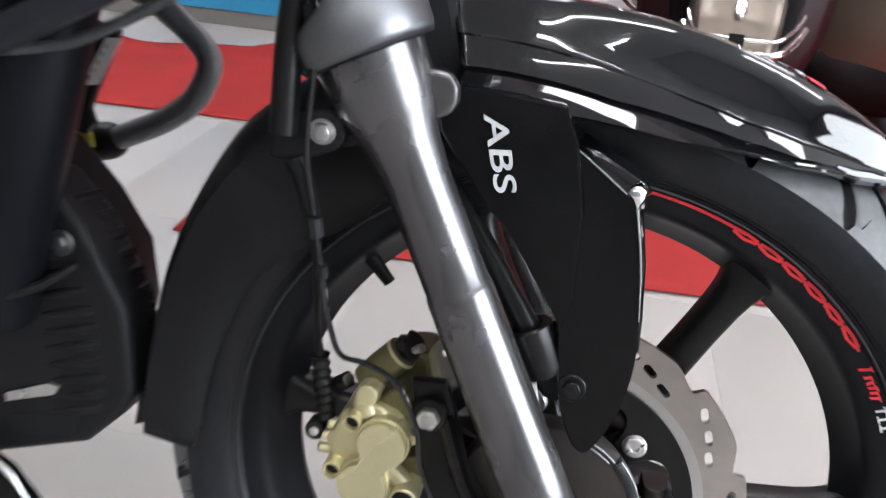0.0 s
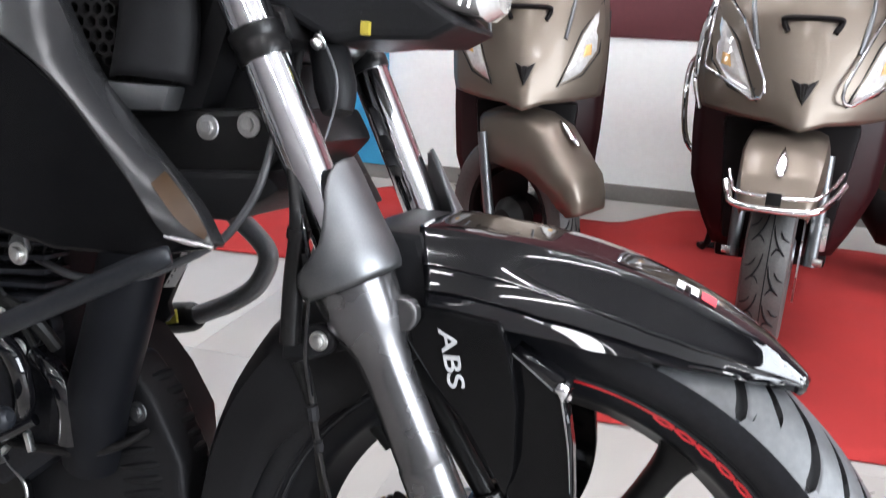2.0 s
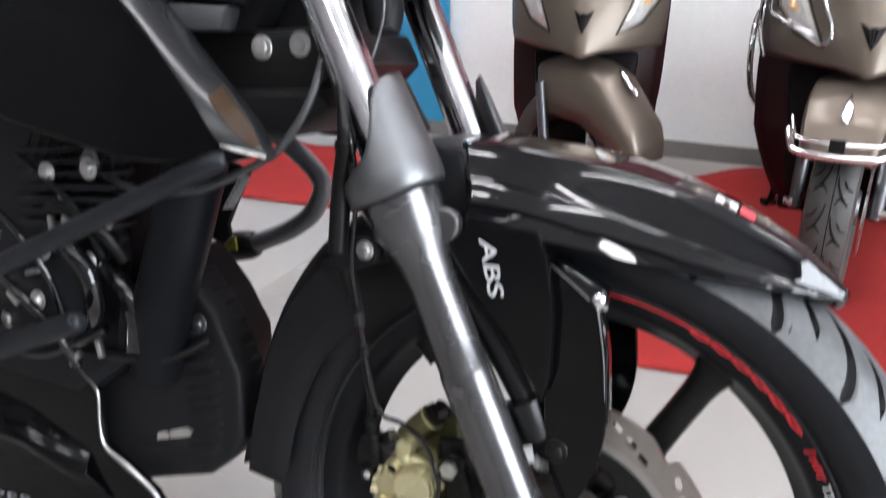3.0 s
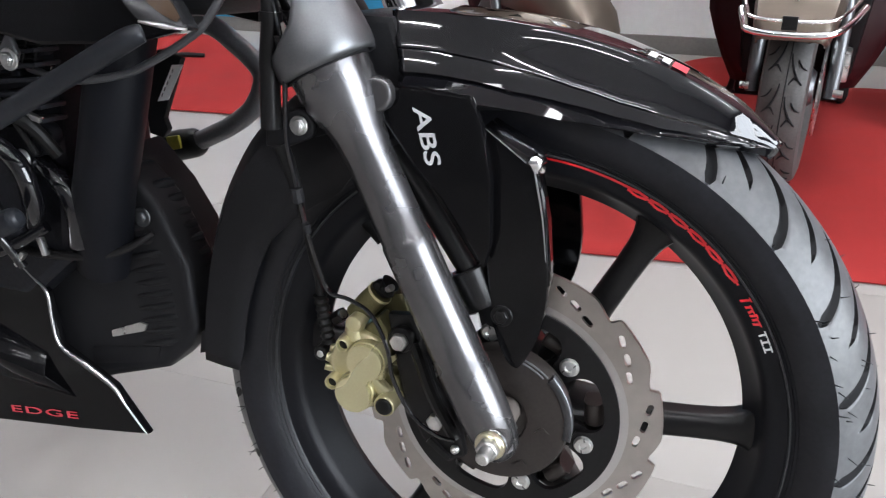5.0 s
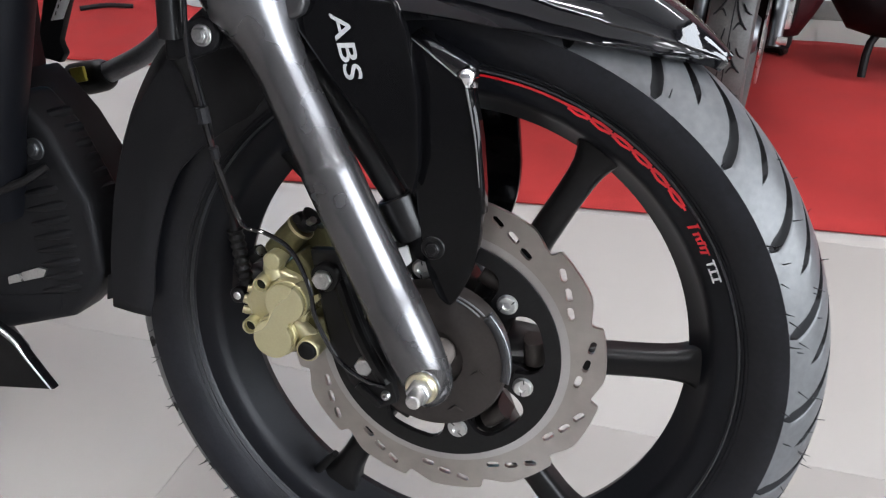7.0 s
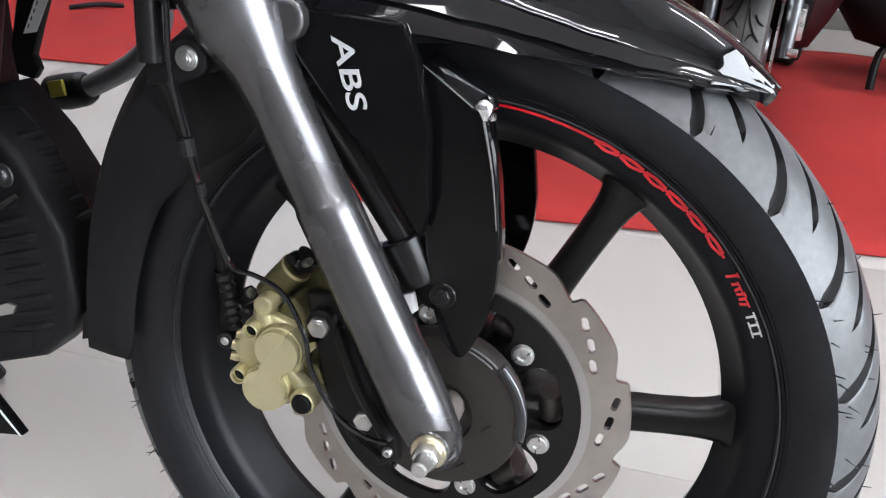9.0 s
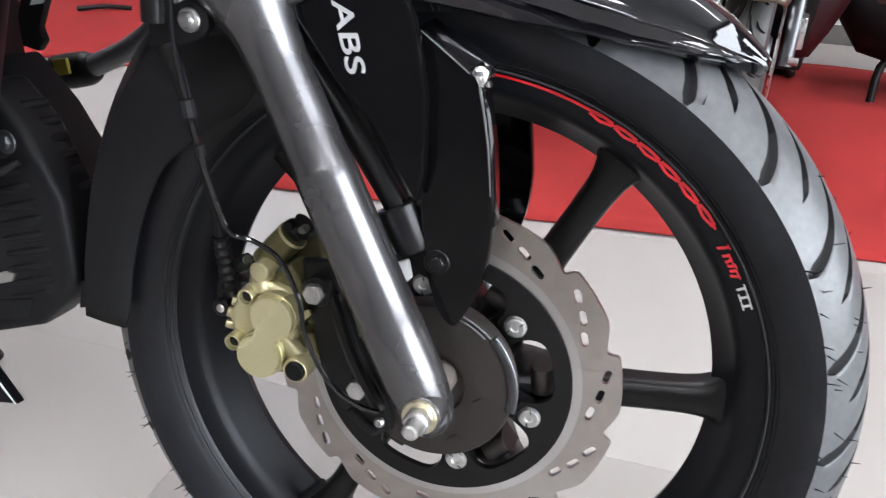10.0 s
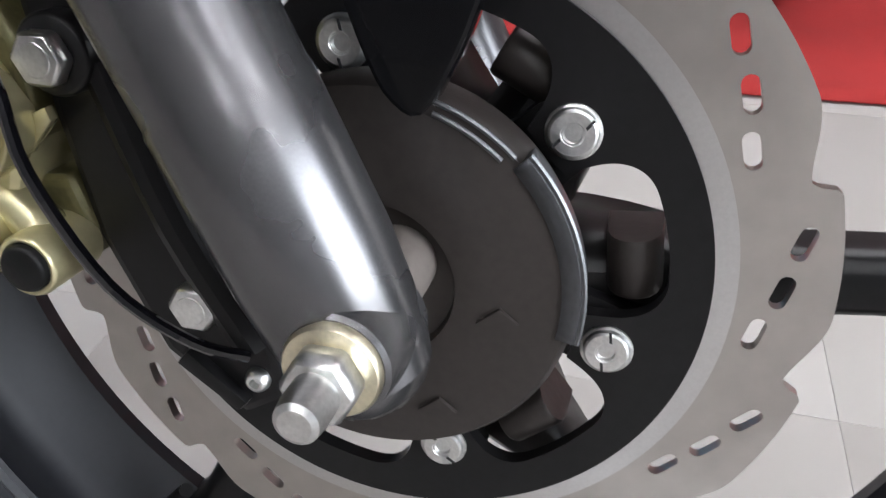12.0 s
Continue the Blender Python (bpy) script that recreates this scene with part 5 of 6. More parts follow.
for line, r in (([(-0.56, -0.115, 0.47), (-0.51, -0.13, 0.462), (-0.47, -0.125, 0.43), (-0.455, -0.11, 0.39)], 0.0045), ([(-0.54, -0.118, 0.53), (-0.495, -0.132, 0.515), (-0.472, -0.124, 0.478), (-0.468, -0.11, 0.43)], 0.0035), ([(-0.58, -0.115, 0.42), (-0.53, -0.128, 0.405), (-0.48, -0.12, 0.402), (-0.43, -0.10, 0.43)], 0.006)):
    part("engine_hose", tube(line, r, 12, 6), BLACK_GLOSS, engine, "glossy black engine hose")
cooler = bmesh.new()
for k in range(9):
    tube([(-0.52 + 0.013 * k, -0.104, 0.575), (-0.505 + 0.013 * k, -0.104, 0.612)], 0.0011, 5, 1, cooler)
for k in range(6):
    tube([(-0.525, -0.1035, 0.578 + 0.006 * k), (-0.405, -0.1035, 0.584 + 0.006 * k)], 0.0009, 5, 1, cooler)
tagged(part("cooler_mesh", cooler, GREY_PLASTIC, engine, "fine grille of the oil cooler"), kind="stuff")

# ribbed engine guard ahead of the engine
belly = part("engine_guard", prism([(-0.385, 0.480), (-0.368, 0.484), (-0.337, 0.452), (-0.307, 0.395), (-0.301, 0.330), (-0.312, 0.310), (-0.340, 0.282), (-0.456, 0.243), (-0.56, 0.237), (-0.56, 0.40), (-0.47, 0.392), (-0.41, 0.40)], -0.062, -0.015, 0.020, 5), BLACK_PLASTIC, bike, "ribbed dark grey plastic engine guard")
for k in range(12):
    z = 0.462 - 0.0128 * k
    x1 = float(np.interp(z, (0.31, 0.33, 0.395, 0.455, 0.486), (-0.312, -0.305, -0.311, -0.342, -0.372)))
    part("rib", tube([(x1 - 0.060, -0.0605, z - 0.017), (x1 - 0.036, -0.0615, z - 0.011), (x1 - 0.016, -0.0565, z - 0.005), (x1 - 0.004, -0.042, z), (x1 + 0.001, -0.022, z + 0.001)], [0.0016, 0.0042, 0.0054, 0.0058, 0.0052], 10, 4), BLACK_PLASTIC, belly)
part("guard_step", tube([(-0.50, -0.080, 0.397), (-0.4703, -0.090, 0.3971), (-0.4426, -0.092, 0.3985), (-0.390, -0.090, 0.4030), (-0.358, -0.080, 0.412), (-0.338, -0.066, 0.426)], [0.004, 0.0045, 0.0045, 0.0045, 0.004, 0.003], 10, 5), GREY_PLASTIC, belly, "rolled lip of the guard")
# bright plate in place of a slit through which the lit floor shows
part("guard_slit", prism([(-0.402, 0.3135), (-0.366, 0.3285), (-0.358, 0.3275), (-0.362, 0.320), (-0.402, 0.3065)], -0.0645, -0.0615, 0), ZINC, belly, "bright plate for a gap showing the floor")
part("guard_recess", prism([(-0.43, 0.290), (-0.345, 0.306), (-0.350, 0.288), (-0.43, 0.270)], -0.0632, -0.060, 0.001), BLACK_PLASTIC, belly)
again("guard_bolt", finish(hexbolt(0.006, 0.004, 0.0095), "guard_bolt", SILVER), belly, Matrix.Translation((-0.352, -0.0625, 0.4385)))
part("radiator_edge", prism([(-0.409, 0.493), (-0.390, 0.474), (-0.369, 0.452), (-0.343, 0.412), (-0.337, 0.365), (-0.352, 0.305), (-0.368, 0.272), (-0.392, 0.300), (-0.398, 0.40)], -0.016, 0.045, 0.004), BLACK_PLASTIC, belly, "black plastic side of the guard")

# belly fairing with a highlight drawn along its edge and printed words
fair = part("belly_fairing", prism([(-0.352, 0.2165), (-0.388, 0.264), (-0.450, 0.297), (-0.458, 0.352), (-0.492, 0.382), (-0.60, 0.398), (-0.74, 0.37), (-0.76, 0.15), (-0.64, 0.1765), (-0.438, 0.203)], -0.084, -0.076, 0.0015), BLACK_SHEEN, bike, "glossy black belly fairing with printed words")
part("fairing_edge", tube([(-0.354, -0.0848, 0.2165), (-0.376, -0.0855, 0.245), (-0.389, -0.0855, 0.263), (-0.420, -0.0855, 0.281), (-0.450, -0.0855, 0.297), (-0.456, -0.0855, 0.325), (-0.458, -0.085, 0.353), (-0.475, -0.085, 0.368), (-0.492, -0.085, 0.382)], [0.0006, 0.0012, 0.0024, 0.0030, 0.0018, 0.0016, 0.0018, 0.0008, 0.0006], 8, 4), EDGE_HIGHLIGHT, fair, "highlight line along the fairing edge")
flank = loft([[(-0.47, -0.0848, 0.285), (-0.47, -0.093, 0.262), (-0.44, -0.0848, 0.24)], [(-0.55, -0.0848, 0.315), (-0.55, -0.100, 0.282), (-0.53, -0.0848, 0.245)], [(-0.66, -0.0848, 0.33), (-0.66, -0.103, 0.29), (-0.65, -0.0848, 0.245)]])
shell(part("fairing_bulge", flank, BLACK_SHEEN, fair), 0.002)
tp = text_pose((-0.5325, -0.0850, 0.2030), (0.992, 0, 0.125), (-0.125, 0, 0.992))
lettering("fairing_word", "EDGE", 0.0112, tp @ Matrix.Diagonal((3.15, 1, 1, 1)), RED_PRINT, fair, "red printed word", 0.0, 1.12)
tp = text_pose((-0.637, -0.0850, 0.1902), (0.992, 0, 0.125), (-0.125, 0, 0.992))
lettering("fairing_word", "YPER", 0.0112, tp @ Matrix.Diagonal((3.15, 1, 1, 1)), GREY_PRINT, fair, "grey printed word", 0.0, 1.12)

# parts that only close the machine behind the view: rear wheel, tank, seat, tail, stand
REAR = Vector((-1.30, 0, 0.30))
rt = part("rear_tyre", lathe([(-0.035, 0.22), (-0.052, 0.25), (-0.048, 0.285), (-0.025, 0.30), (0.025, 0.30), (0.048, 0.285), (0.052, 0.25), (0.035, 0.22)], 72), RUBBER, bike)
rt.matrix_basis = Matrix.Translation(REAR)
rr = part("rear_rim", lathe([(-0.03, 0.225), (-0.03, 0.19), (0.03, 0.19), (0.03, 0.225)], 72, True), BLACK_SATIN, bike)
rr.matrix_basis = Matrix.Translation(REAR)
for k in range(6):
    again("spoke", spoke, rr, Matrix.Rotation(-radians(60 * k), 4, "Y"))
rh = part("rear_hub", lathe([(-0.06, 0), (-0.06, 0.05), (0.06, 0.05), (0.06, 0)], 32), BLACK_SATIN, bike)
rh.matrix_basis = Matrix.Translation(REAR)
for y in (-0.085, 0.085):
    part("swing_arm", tube([(-0.78, y, 0.38), (-1.0, y, 0.34), (-1.30, y, 0.30)], 0.02, 12, 3), BLACK_SATIN, bike)
rows = []
for x, w, z0, z1 in ((-0.37, 0.10, 0.84, 0.92), (-0.45, 0.15, 0.78, 1.0), (-0.6, 0.15, 0.72, 1.02), (-0.75, 0.10, 0.72, 0.94), (-0.85, 0.08, 0.72, 0.86)):
    rows.append([(x, w * math.cos(a), (z0 + z1) / 2 + (z1 - z0) / 2 * math.sin(a)) for a in (2 * math.pi * k / 20 for k in range(20))])
part("fuel_tank", ring_loft(rows), BLACK_GLOSS, bike, "glossy black fuel tank")
rows = []
for x, w, z0, z1 in ((-0.80, 0.09, 0.72, 0.83), (-1.0, 0.12, 0.74, 0.83), (-1.25, 0.11, 0.80, 0.90), (-1.5, 0.07, 0.88, 0.95)):
    rows.append([(x, w * math.cos(a), (z0 + z1) / 2 + (z1 - z0) / 2 * math.sin(a)) for a in (2 * math.pi * k / 20 for k in range(20))])
part("seat", ring_loft(rows), SEAT, bike)
part("handlebar", tube([(-0.40, -0.36, 0.95), (-0.34, -0.24, 0.97), (-0.30, -0.08, 0.96), (-0.30, 0.08, 0.96), (-0.34, 0.24, 0.97), (-0.40, 0.36, 0.95)], 0.011, 12, 5), BLACK_SATIN, bike)
part("side_stand", tube([(-0.72, 0.08, 0.30), (-0.70, 0.17, 0.14), (-0.69, 0.22, 0.0365)], 0.011, 10, 3), BLACK_SATIN, bike)

# ---- scooters behind, on the red carpet ----
def scooter(label, m, steer, guard, nose, rear=0.94, deep=0.72):
    """A scooter that faces -y; its origin is the front tyre's foot. steer: degrees its front wheel is turned to its left."""
    ob = thing("scooter", label, "scooter", "scooters on the carpet", m)
    turn = Matrix.Translation((-0.055 if steer > 40 else 0.0, 0.05, 0)) @ Matrix.Rotation(radians(steer), 4, "Z") @ Matrix.Translation((0, -0.05, 0))

    def front(name, bm, mat, parent=ob, lab="", sharp=35):
        bmesh.ops.transform(bm, matrix=turn, verts=bm.verts[:])
        return part(name, bm, mat, parent, lab, sharp)

    # front wheel, turned about x
    side_on = Matrix.Translation((0, 0, 0.223)) @ Matrix.Rotation(radians(90), 4, "Z")
    tyre_prof = [(-0.030, 0.150), (-0.044, 0.165), (-0.048, 0.190), (-0.043, 0.208), (-0.030, 0.218), (-0.012, 0.2225), (0.012, 0.2225), (0.030, 0.218), (0.043, 0.208), (0.048, 0.190), (0.044, 0.165), (0.030, 0.150)]
    bm = lathe(tyre_prof, 72)
    bmesh.ops.transform(bm, matrix=side_on, verts=bm.verts[:])
    tyre = front("tyre", bm, SCOOTER_TYRE, ob, "worn grey scooter tyre with hooked grooves")
    g = bmesh.new()
    for k in range(16):
        for s in (-1, 1):
            for line, r in (([(0.007, -1.0), (0.011, 5.0), (0.021, 11.0), (0.034, 15.0)], 1.0), ([(0.009, 15.5), (0.017, 12.0), (0.026, 12.8)], 0.9), ([(0.021, 2.0), (0.028, 5.5), (0.039, 7.0)], 0.8)):
                merge(g, tube([side_on @ polar(0.2216 - 0.9 * max(0, x - 0.02) ** 1.3, 22.5 * k + d + 8 * s, s * x) for x, d in line], [0.0017 * r] + [0.0026 * r] * (len(line) - 2) + [0.0016 * r], 5, 2))
    for y in (-0.004,):
        ring = [(y - 0.0012, 0.2226), (y, 0.2232), (y + 0.0012, 0.2226)]
        c = lathe(ring, 72)
        bmesh.ops.transform(c, matrix=side_on, verts=c.verts[:])
        merge(g, c)
    tagged(front("tread_groove", g, GROOVE, tyre), kind="stuff")
    bm = lathe([(-0.034, 0.152), (-0.030, 0.140), (-0.012, 0.13), (0.012, 0.13), (0.030, 0.140), (0.034, 0.152)], 48)
    bmesh.ops.transform(bm, matrix=side_on, verts=bm.verts[:])
    front("rim", bm, SCOOTER_BLACK)
    bm = lathe([(-0.05, 0), (-0.05, 0.035), (-0.02, 0.06), (0.02, 0.06), (0.05, 0.035), (0.05, 0)], 32)
    bmesh.ops.transform(bm, matrix=side_on, verts=bm.verts[:])
    # hubs without the bumper are darkened for the shade under the mudguard
    front("hub", bm, SILVER if guard else GREY_PLASTIC)
    bm = bmesh.new()
    loops = [[(r * math.cos(radians(a)), r * math.sin(radians(a))) for a in range(0, 360, 6)] for r in (0.105, 0.060)]
    for k in range(18):
        loops.append([(0.083 * math.cos(radians(20 * k)) + 0.007 * math.cos(radians(t)), 0.083 * math.sin(radians(20 * k)) + 0.007 * math.sin(radians(t))) for t in range(0, 360, 45)])
    merge(bm, flat_fill(loops, 0.060, 0.064))
    bmesh.ops.transform(bm, matrix=Matrix.Translation((0, 0, 0.223)) @ Matrix.Rotation(radians(-90), 4, "Z"), verts=bm.verts[:])
    front("brake_disc", bm, ZINC, ob, "drilled steel brake disc")
    for s in (-1, 1):
        front("fork_leg", tube([(s * 0.085, 0.01, 0.20), (s * 0.086, 0.03, 0.30), (s * 0.084, 0.06, 0.45)], [0.014, 0.0155, 0.0155], 14, 3), SILVER if guard or steer > 40 else GREY_PLASTIC, ob)
        front("axle_cap", tube([(s * 0.090, 0.0, 0.215), (s * 0.110, -0.002, 0.215)], 0.0085, 10, 1), ZINC)
    front("caliper", box(0.088, 0.112, 0.02, 0.075, 0.235, 0.305, 0.006), ZINC, ob, "silver brake caliper")

    # front mudguard in body colour, with badge and chrome bumper
    rows = []
    for th, r, w, dp in ((nose, 0.288, 0.066, 0.030), (nose + 7, 0.300, 0.076, 0.055), (nose + 16, 0.304, 0.082, 0.066), (60, 0.302, 0.086, 0.076), (75, 0.297, 0.088, 0.082), (92, 0.292, 0.086, 0.080), (108, 0.288, 0.082, 0.070)):
        dp *= 1.0 if guard else deep * (1.25 if deep > 1 and th >= 60 else 1.0)
        sec = [(-1, -1.0), (-0.985, -0.45), (-0.9, -0.16), (-0.72, -0.06), (-0.36, -0.01), (0, 0.02), (0.36, -0.01), (0.72, -0.06), (0.9, -0.16), (0.985, -0.45), (1, -1.0)]
        rows.append([Vector((w * s, -(r + d * dp) * math.cos(radians(th)), 0.223 + (r + d * dp) * math.sin(radians(th)))) for s, d in sec])
    fine = [[a.lerp(b, t) for a, b in zip(p, q)] for p, q in zip(rows, rows[1:]) for t in (0, 0.25, 0.5, 0.75)] + [rows[-1]]
    mg = front("mudguard", loft(fine), BRONZE, ob, "bronze front mudguard", 45)
    shell(mg, 0.004)
    rows = []
    for th, w in ((46, 0.003), (48, 0.010), (51, 0.0135), (55, 0.012), (59, 0.006), (62, 0.001)):
        r = np.interp(th, (nose + 16, 60, 75), (0.304, 0.302, 0.297)) + 0.004
        rows.append([Vector((w * x, -(r + l) * math.cos(radians(th)), 0.223 + (r + l) * math.sin(radians(th)))) for x, l in ((-1, 0), (-0.6, 0.004), (0, 0.006), (0.6, 0.004), (1, 0))])
    shell(front("badge", loft(rows), CHROME, mg, "chrome drop-shaped badge"), 0.002)
    if guard:
        for z, y, r, w in ((0.402, -0.305, 0.0068, 1.0), (0.426, -0.300, 0.0034, 0.96)):
            front("bumper_bar", tube([(-0.098 * w, -0.235, z + 0.028), (-0.088 * w, -0.265, z + 0.012), (-0.064 * w, y, z), (0.060 * w, y, z), (0.100 * w, -0.250, z + 0.013), (0.122 * w, -0.18, z + 0.034)], r, 12, 5), CHROME, ob, "chrome mudguard bumper bar")
        front("bumper_badge", box(-0.014, 0.014, -0.309, -0.3045, 0.408, 0.434, 0.001), GREY_PLASTIC)

    # apron: a shell that bows forward in the middle with a V below
    AP = ((0.532, 0.202), (0.565, 0.209), (0.62, 0.213), (0.69, 0.212), (0.76, 0.206), (0.81, 0.196), (0.842, 0.182))
    rows = []
    for i, (z, w) in enumerate(AP):
        t = i / (len(AP) - 1)
        row = []
        for s in np.linspace(-1, 1, 25):
            drop = 0.010 * (abs(s) ** 1.2) * (1 - t) - 0.012 * (1 - t) * (1 - min(1, abs(s) * 4))
            bow = -0.105 + 0.02 * t + 0.15 * t * t + 0.12 * abs(s) ** 2.2 + 0.045 * (1 - 0.8 * t) * abs(s) + 0.012 * (1 - t) ** 2 * min(1, abs(s) * 5)
            row.append(Vector((w * s, bow, z + drop)))
        rows.append(row)
    fine = [[a.lerp(b, t) for a, b in zip(p, q)] for p, q in zip(rows, rows[1:]) for t in (0, 0.33, 0.66)] + [rows[-1]]
    apron = part("apron", loft(fine), BRONZE, ob, "metallic bronze front apron", 50)
    shell(apron, 0.006, 1)

    def on_apron(x, z, lift=0.008):
        """A place on the apron's front."""
        z = 0.542 + 0.888 * (z - 0.505)
        w = np.interp(z, [a for a, _ in AP], [b for _, b in AP])
        t = np.interp(z, [a for a, _ in AP], np.linspace(0, 1, len(AP)))
        s = x / w
        return Vector((x, -0.105 + 0.02 * t + 0.15 * t * t + 0.12 * abs(s) ** 2.2 + 0.045 * (1 - 0.8 * t) * abs(s) + 0.012 * (1 - t) ** 2 * min(1, abs(s) * 5) - lift, z))

    def patch(poly, lift, depth):
        c = (sum(p[0] for p in poly) / len(poly), sum(p[1] for p in poly) / len(poly))
        dense = [(poly[i][0] + (poly[(i + 1) % len(poly)][0] - poly[i][0]) * t, poly[i][1] + (poly[(i + 1) % len(poly)][1] - poly[i][1]) * t) for i in range(len(poly)) for t in (0, 0.33, 0.66)]
        bm = bmesh.new()
        rings = []
        for f, l in ((1.0, -0.004), (1.0, lift * 0.6), (0.9, lift), (0.45, lift + depth)):
            rings.append([bm.verts.new(on_apron(c[0] + (x - c[0]) * f, c[1] + (z - c[1]) * f, l)) for x, z in dense])
        n = len(dense)
        for a, b in zip(rings, rings[1:]):
            for i in range(n):
                bm.faces.new((a[i], a[(i + 1) % n], b[(i + 1) % n], b[i]))
        bm.faces.new(rings[-1])
        return bm

    for s in (-1, 1):
        lamp = part("indicator", patch([(s * 0.190, 0.750), (s * 0.146, 0.676), (s * 0.094, 0.546), (s * 0.148, 0.572), (s * 0.188, 0.628)], 0.010, 0.004), LENS_WHITE, ob, "clear front indicator lens")
        part("bulb", patch([(s * 0.172, 0.648), (s * 0.154, 0.644), (s * 0.148, 0.612), (s * 0.172, 0.618)], 0.0155, 0.003), AMBER, lamp, "amber bulb behind the lens")
        part("indicator_trim", tube([on_apron(x, z, 0.011) for x, z in ((s * 0.194, 0.757), (s * 0.141, 0.676), (s * 0.088, 0.540), (s * 0.150, 0.566), (s * 0.193, 0.624), (s * 0.194, 0.757))], 0.0022, 8, 1), GREY_PLASTIC, lamp)
        # silver tubes draw the highlight along the apron's creases
        part("apron_highlight", tube([on_apron(x, z, 0.009) for x, z in ((s * 0.118, 0.845), (s * 0.118, 0.76), (s * 0.100, 0.66))], 0.0055, 8, 4), SILVER, apron, "highlight stripe drawn along the apron crease")
    part("emblem", patch([(-0.028, 0.602), (-0.009, 0.592), (0.0, 0.594), (0.009, 0.592), (0.028, 0.602), (0.009, 0.560), (0.0, 0.543), (-0.009, 0.560)], 0.008, 0.001), SCOOTER_BLACK, ob, "dark arrow-shaped grille emblem")
    for k in (-1, 0, 1):
        part("emblem_bar", tube([on_apron(0.008 * k, 0.588 + 0.003 * abs(k), 0.0115), on_apron(0.003 * k, 0.556, 0.0115)], 0.0010, 6, 2), GREY_PLASTIC, ob)
    hook = bmesh.new()
    tube([on_apron(-0.046, 0.706, 0.008), on_apron(-0.056, 0.728, 0.012), on_apron(-0.046, 0.738, 0.016), on_apron(0.046, 0.738, 0.016), on_apron(0.056, 0.728, 0.012), on_apron(0.046, 0.706, 0.008)], 0.0060, 10, 4, hook)
    part("recess_bar", hook, SCOOTER_BLACK, ob, "black bar above the emblem")
    marks = bmesh.new()
    for k in range(3):
        merge(marks, patch([(-0.022 + 0.016 * k, 0.795), (-0.010 + 0.016 * k, 0.795), (-0.010 + 0.016 * k, 0.803), (-0.022 + 0.016 * k, 0.803)], 0.0075, 0.0005))
    part("badge_mark", marks, CHROME, ob, "small chrome mark")

    # legshield, dark inner parts, floorboard, body, seat, rear wheel, handlebar
    LS = ((0.20, 0.128), (0.257, 0.158), (0.307, 0.180), (0.363, 0.200), (0.45, 0.206), (0.60, 0.210), (0.72, 0.210), (0.80, 0.195), (0.84, 0.17))
    rows = [[Vector((w * s, 0.09 + 0.06 * abs(s) ** 2 + 0.06 * max(0, (z - 0.6)) / 0.24, z)) for s in np.linspace(-1, 1, 17)] for z, w in LS]
    shell(part("legshield", loft(rows), MAROON_PLASTIC, ob, "dark maroon legshield"), 0.02, 1)
    part("inner_panel", prism([(-0.12, 0.22), (0.12, 0.22), (0.15, 0.52), (-0.15, 0.52)], 0.07, 0.13, 0.02), SCOOTER_BLACK, ob)
    for s in (-1, 1):
        part("legshield_trim", tube([(s * 0.130, 0.145, 0.20), (s * 0.202, 0.145, 0.363), (s * 0.216, 0.145, 0.60), (s * 0.214, 0.15, 0.74)], 0.006, 8, 4), MAROON_PLASTIC, ob)
    part("floorboard", box(-0.13, 0.13, 0.12, 0.55, 0.16, 0.22, 0.015), SCOOTER_BLACK, ob)
    short = 0.68
    rows = []
    for y, w, z0, z1 in ((0.50, 0.12, 0.20, 0.60), (0.65, 0.17, 0.22, 0.70), (0.95, 0.18, 0.22, 0.74), (1.25, 0.16, 0.25, 0.74), (1.42, 0.09, 0.34, 0.72)):
        rows.append([(w * math.copysign(abs(math.cos(a)) ** 0.7, math.cos(a)), 0.5 + (y - 0.5) * short, (z0 + z1) / 2 + (z1 - z0) / 2 * math.sin(a)) for a in (2 * math.pi * k / 24 for k in range(24))])
    if rear < 0.8:
        rows = [[(x, y, z - 0.22 * (0.80 - z) * min(1, (y - 0.5) / 0.4)) for x, y, z in row] for row in rows]
    part("rear_body", ring_loft(rows), BRONZE, ob, "bronze rear body")
    rows = []
    for y, w, z0, z1 in ((0.52, 0.09, 0.66, 0.76), (0.75, 0.14, 0.70, 0.80), (1.05, 0.14, 0.72, 0.82), (1.28, 0.09, 0.74, 0.81)):
        rows.append([(w * math.cos(a), 0.5 + (y - 0.5) * short, (z0 + z1) / 2 + (z1 - z0) / 2 * math.sin(a)) for a in (2 * math.pi * k / 20 for k in range(20))])
    part("seat", ring_loft(rows), SEAT, ob, "grey vinyl seat")
    bm = lathe(tyre_prof, 48)
    bmesh.ops.transform(bm, matrix=Matrix.Translation((0, rear, 0.223)) @ Matrix.Rotation(radians(90), 4, "Z"), verts=bm.verts[:])
    part("rear_tyre", bm, RUBBER, ob)
    bm = lathe([(-0.04, 0), (-0.04, 0.15), (0.04, 0.15), (0.04, 0)], 32)
    bmesh.ops.transform(bm, matrix=Matrix.Translation((0, rear, 0.223)) @ Matrix.Rotation(radians(90), 4, "Z"), verts=bm.verts[:])
    part("rear_rim", bm, SCOOTER_BLACK, ob)
    foot = 0.66 if rear > 0.8 else 1.03
    if rear < 0.8:
        rows = []
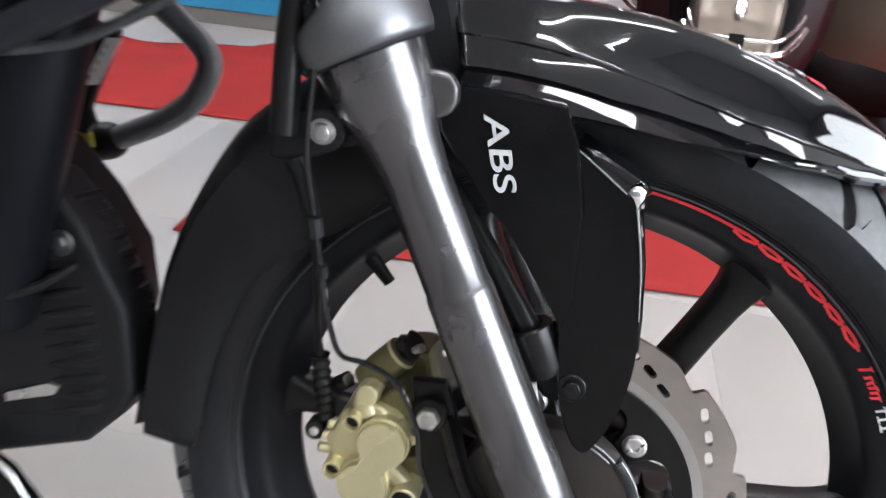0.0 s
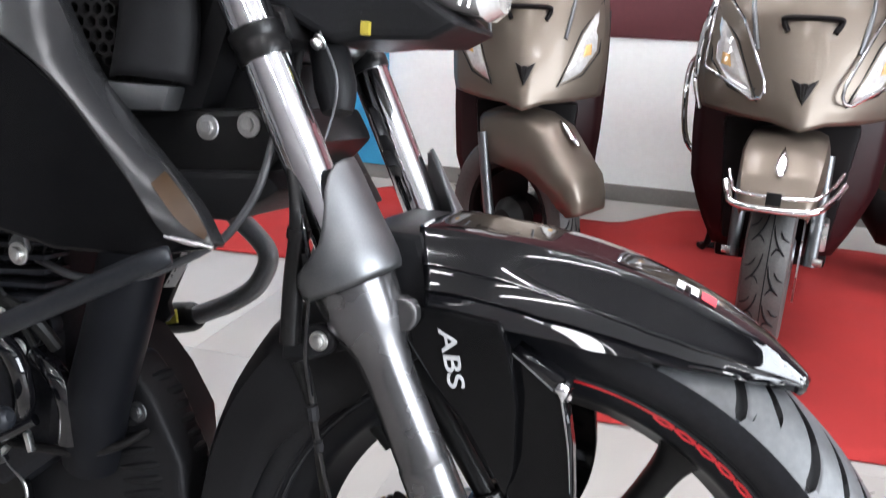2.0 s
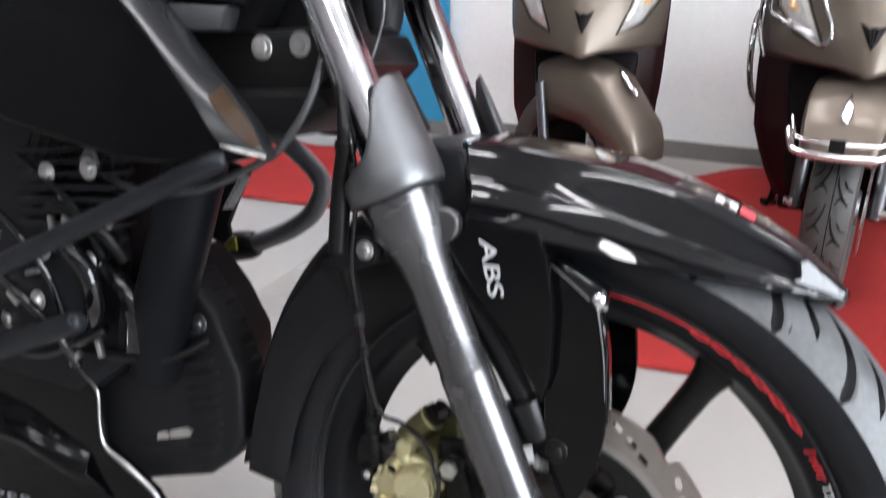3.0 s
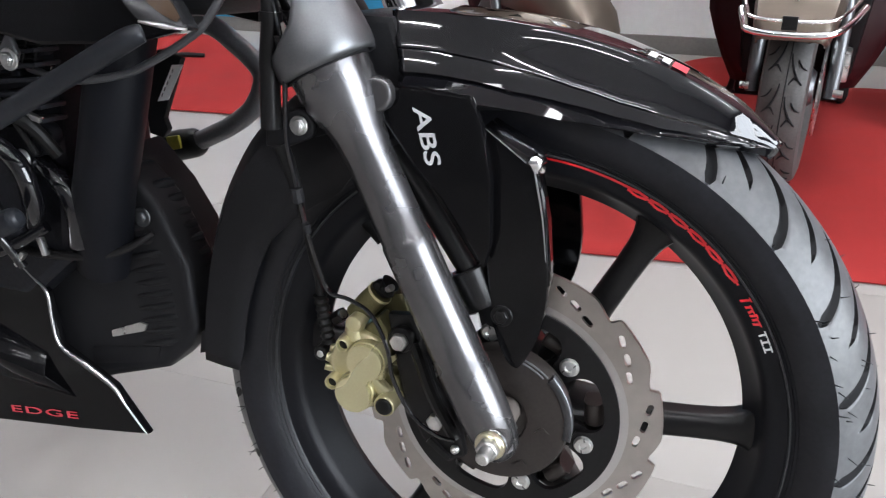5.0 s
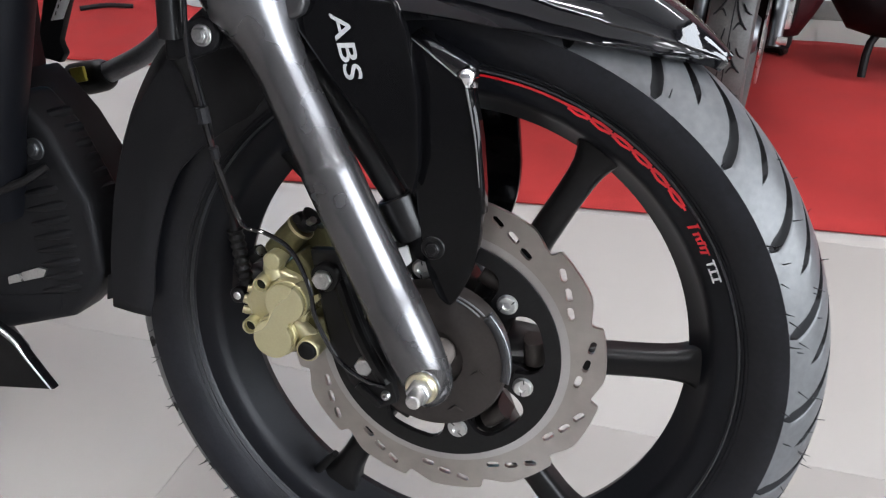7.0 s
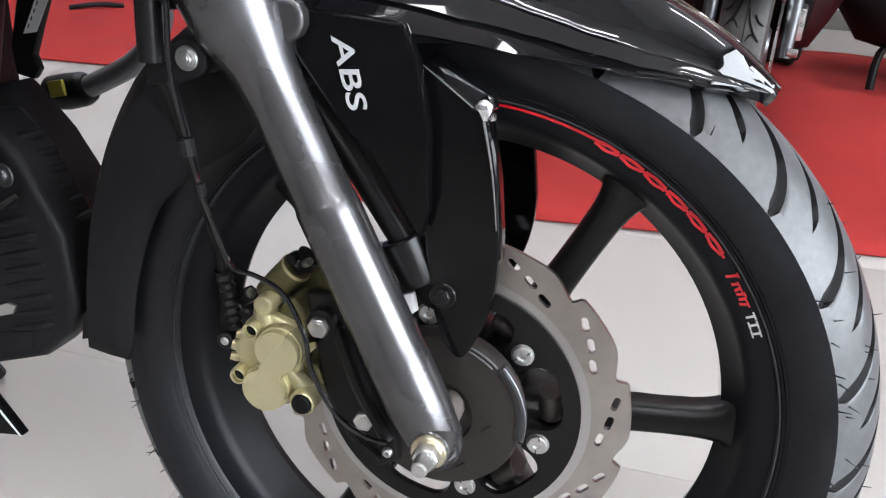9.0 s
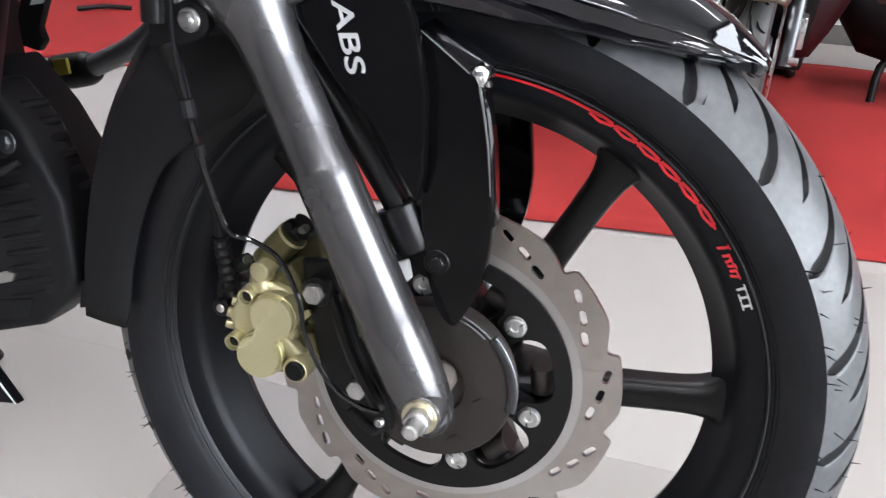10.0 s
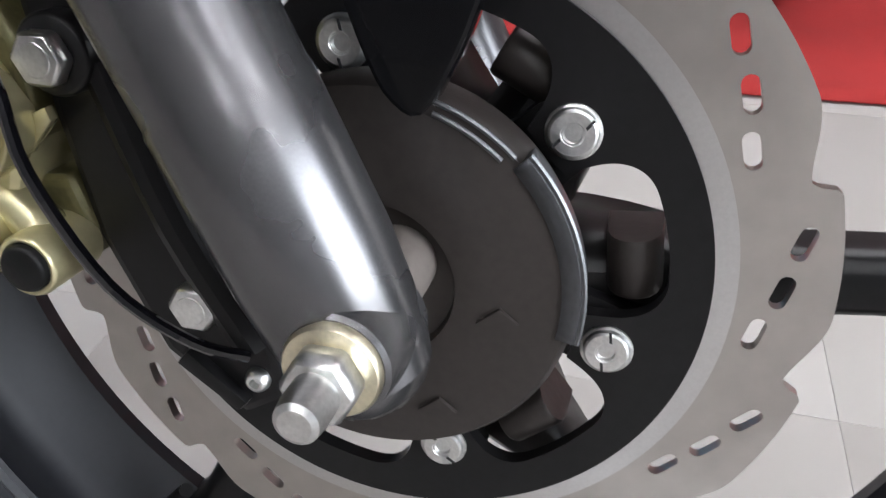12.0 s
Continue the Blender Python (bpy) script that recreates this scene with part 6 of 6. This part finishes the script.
        for y, w, z0, z1 in ((0.66, 0.10, 0.16, 0.36), (0.80, 0.15, 0.12, 0.36), (0.96, 0.16, 0.105, 0.32), (1.04, 0.15, 0.12, 0.32), (1.10, 0.10, 0.19, 0.33), (1.13, 0.05, 0.25, 0.33)):
            rows.append([(w * math.copysign(abs(math.cos(a)) ** 0.6, math.cos(a)), y, (z0 + z1) / 2 + (z1 - z0) / 2 * math.sin(a)) for a in (2 * math.pi * k / 24 for k in range(24))])
        part("engine_cover", ring_loft(rows), SCOOTER_BLACK, ob, "black engine and exhaust cover")
    part("stand", tube([(-0.02, foot - 0.10, 0.16), (-0.10, foot - 0.06, 0.10), (-0.13, foot - 0.06, 0.012)] if rear < 0.8 else [(-0.12, foot - 0.04, 0.21), (-0.15, foot, 0.03), (-0.15, foot + 0.04, 0.012), (0.15, foot + 0.04, 0.012), (0.15, foot, 0.03), (0.12, foot - 0.04, 0.21)], 0.011, 10, 3), SCOOTER_BLACK, ob)
    rows = []
    for x, w in ((-0.20, 0.02), (-0.14, 0.06), (-0.06, 0.085), (0.06, 0.085), (0.14, 0.06), (0.20, 0.02)):
        rows.append([Vector((x, 0.10 + w * 0.9 * math.cos(a), 0.93 + w * math.sin(a))) for a in (2 * math.pi * k / 16 for k in range(16))])
    head = front("handlebar_cover", ring_loft(rows), SCOOTER_BLACK, ob, "black handlebar cover")
    rows = []
    for r, y in ((0.066, 0.035), (0.062, 0.018), (0.045, 0.006), (0.012, 0.0)):
        rows.append([Vector((1.35 * r * math.cos(a), y, 0.925 + r * 0.8 * math.sin(a))) for a in (2 * math.pi * k / 24 for k in range(24))])
    front("headlamp", ring_loft(rows), LENS_WHITE, head, "clear headlamp lens")
    for s in (-1, 1):
        front("grip", tube([(s * 0.18, 0.11, 0.94), (s * 0.27, 0.13, 0.95), (s * 0.36, 0.16, 0.94)], [0.013, 0.017, 0.017], 12, 3), SCOOTER_BLACK)
        front("brake_lever", tube([(s * 0.17, 0.07, 0.925), (s * 0.25, 0.06, 0.92), (s * 0.35, 0.09, 0.915)], [0.007, 0.005, 0.005], 8, 4), ZINC if guard else SCOOTER_BLACK)
    if guard:
        for s in (-1, 1):
            ring = [on_apron(s * x, z, 0.024) for x, z in ((0.186, 0.790), (0.176, 0.786), (0.132, 0.722), (0.078, 0.590), (0.076, 0.566), (0.082, 0.552), (0.098, 0.547), (0.200, 0.604), (0.206, 0.614), (0.206, 0.645), (0.194, 0.780))]
            part("lamp_backing", patch([(s * 0.198, 0.772), (s * 0.140, 0.706), (s * 0.084, 0.566), (s * 0.094, 0.553), (s * 0.203, 0.612)], 0.0065, 0.0), GREY_PLASTIC, ob, "dark plate behind the indicator")
            part("crash_bar", tube(ring + [ring[0]], 0.0040, 10, 1), CHROME, ob, "chrome ring round the indicator")
            part("crash_bar", tube([Vector((s * 0.172, 0.06, 0.825)), Vector((s * 0.196, 0.02, 0.785)), Vector((s * 0.217, 0.01, 0.70)), Vector((s * 0.221, 0.01, 0.61)), Vector((s * 0.206, 0.03, 0.54))], 0.0062, 10, 5), CHROME, ob, "chrome crash bar beside the apron")
            part("side_guard", tube([Vector((s * 0.17, 0.58, 0.30)), Vector((s * 0.25, 0.60, 0.36)), Vector((s * 0.27, 0.62, 0.52)), Vector((s * 0.25, 0.70, 0.60)), Vector((s * 0.16, 0.80, 0.62))], 0.009, 10, 5), CHROME, ob, "bent chrome side guard")
    return ob


scooter("bronze scooter with chrome bumper and crash bars on red carpet", pose(0.274, 1.42, 0.008, 0, 0.0, -1.0), -6, True, 32)
scooter("bronze scooter with its front wheel turned on red carpet", pose(-0.335, 1.42, 0.008, 0, 0.0, 9.0) @ Matrix.Diagonal((0.87, 1, 1, 1)), 54, False, 16, deep=1.35)
scooter("bronze scooter at the end of the row on red carpet", pose(1.61, 1.76, 0.008, 0, 0.0, 75.0), 10, False, 24, 0.70)

# black stand foot on the tiles by the board
foot = part("stand_foot", tube([(-1.96, 2.00, 0.016), (-1.88, 2.05, 0.022), (-1.80, 2.09, 0.014)], 0.0085, 8, 4), BLACK_PLASTIC, None, "black metal stand foot on the red carpet")
tagged(foot, category="stand")

# floor tiles, 0.6 m square, each laid 4 mm proud of the joints
tile_me = finish(box(-0.2998, 0.2998, -0.2998, 0.2998, -0.003, 0.0, 0.0002), "tile", FLOOR_TILE)
x = LEFT_X + 0.3 + 0.05
while x < RIGHT_X - 0.2:
    y = BACK_Y + 0.3 + 0.1
    while y < WALL_Y - 0.2:
        again("tile", tile_me, floor, Matrix.Translation((x, y, 0)))
        y += 0.6
    x += 0.6
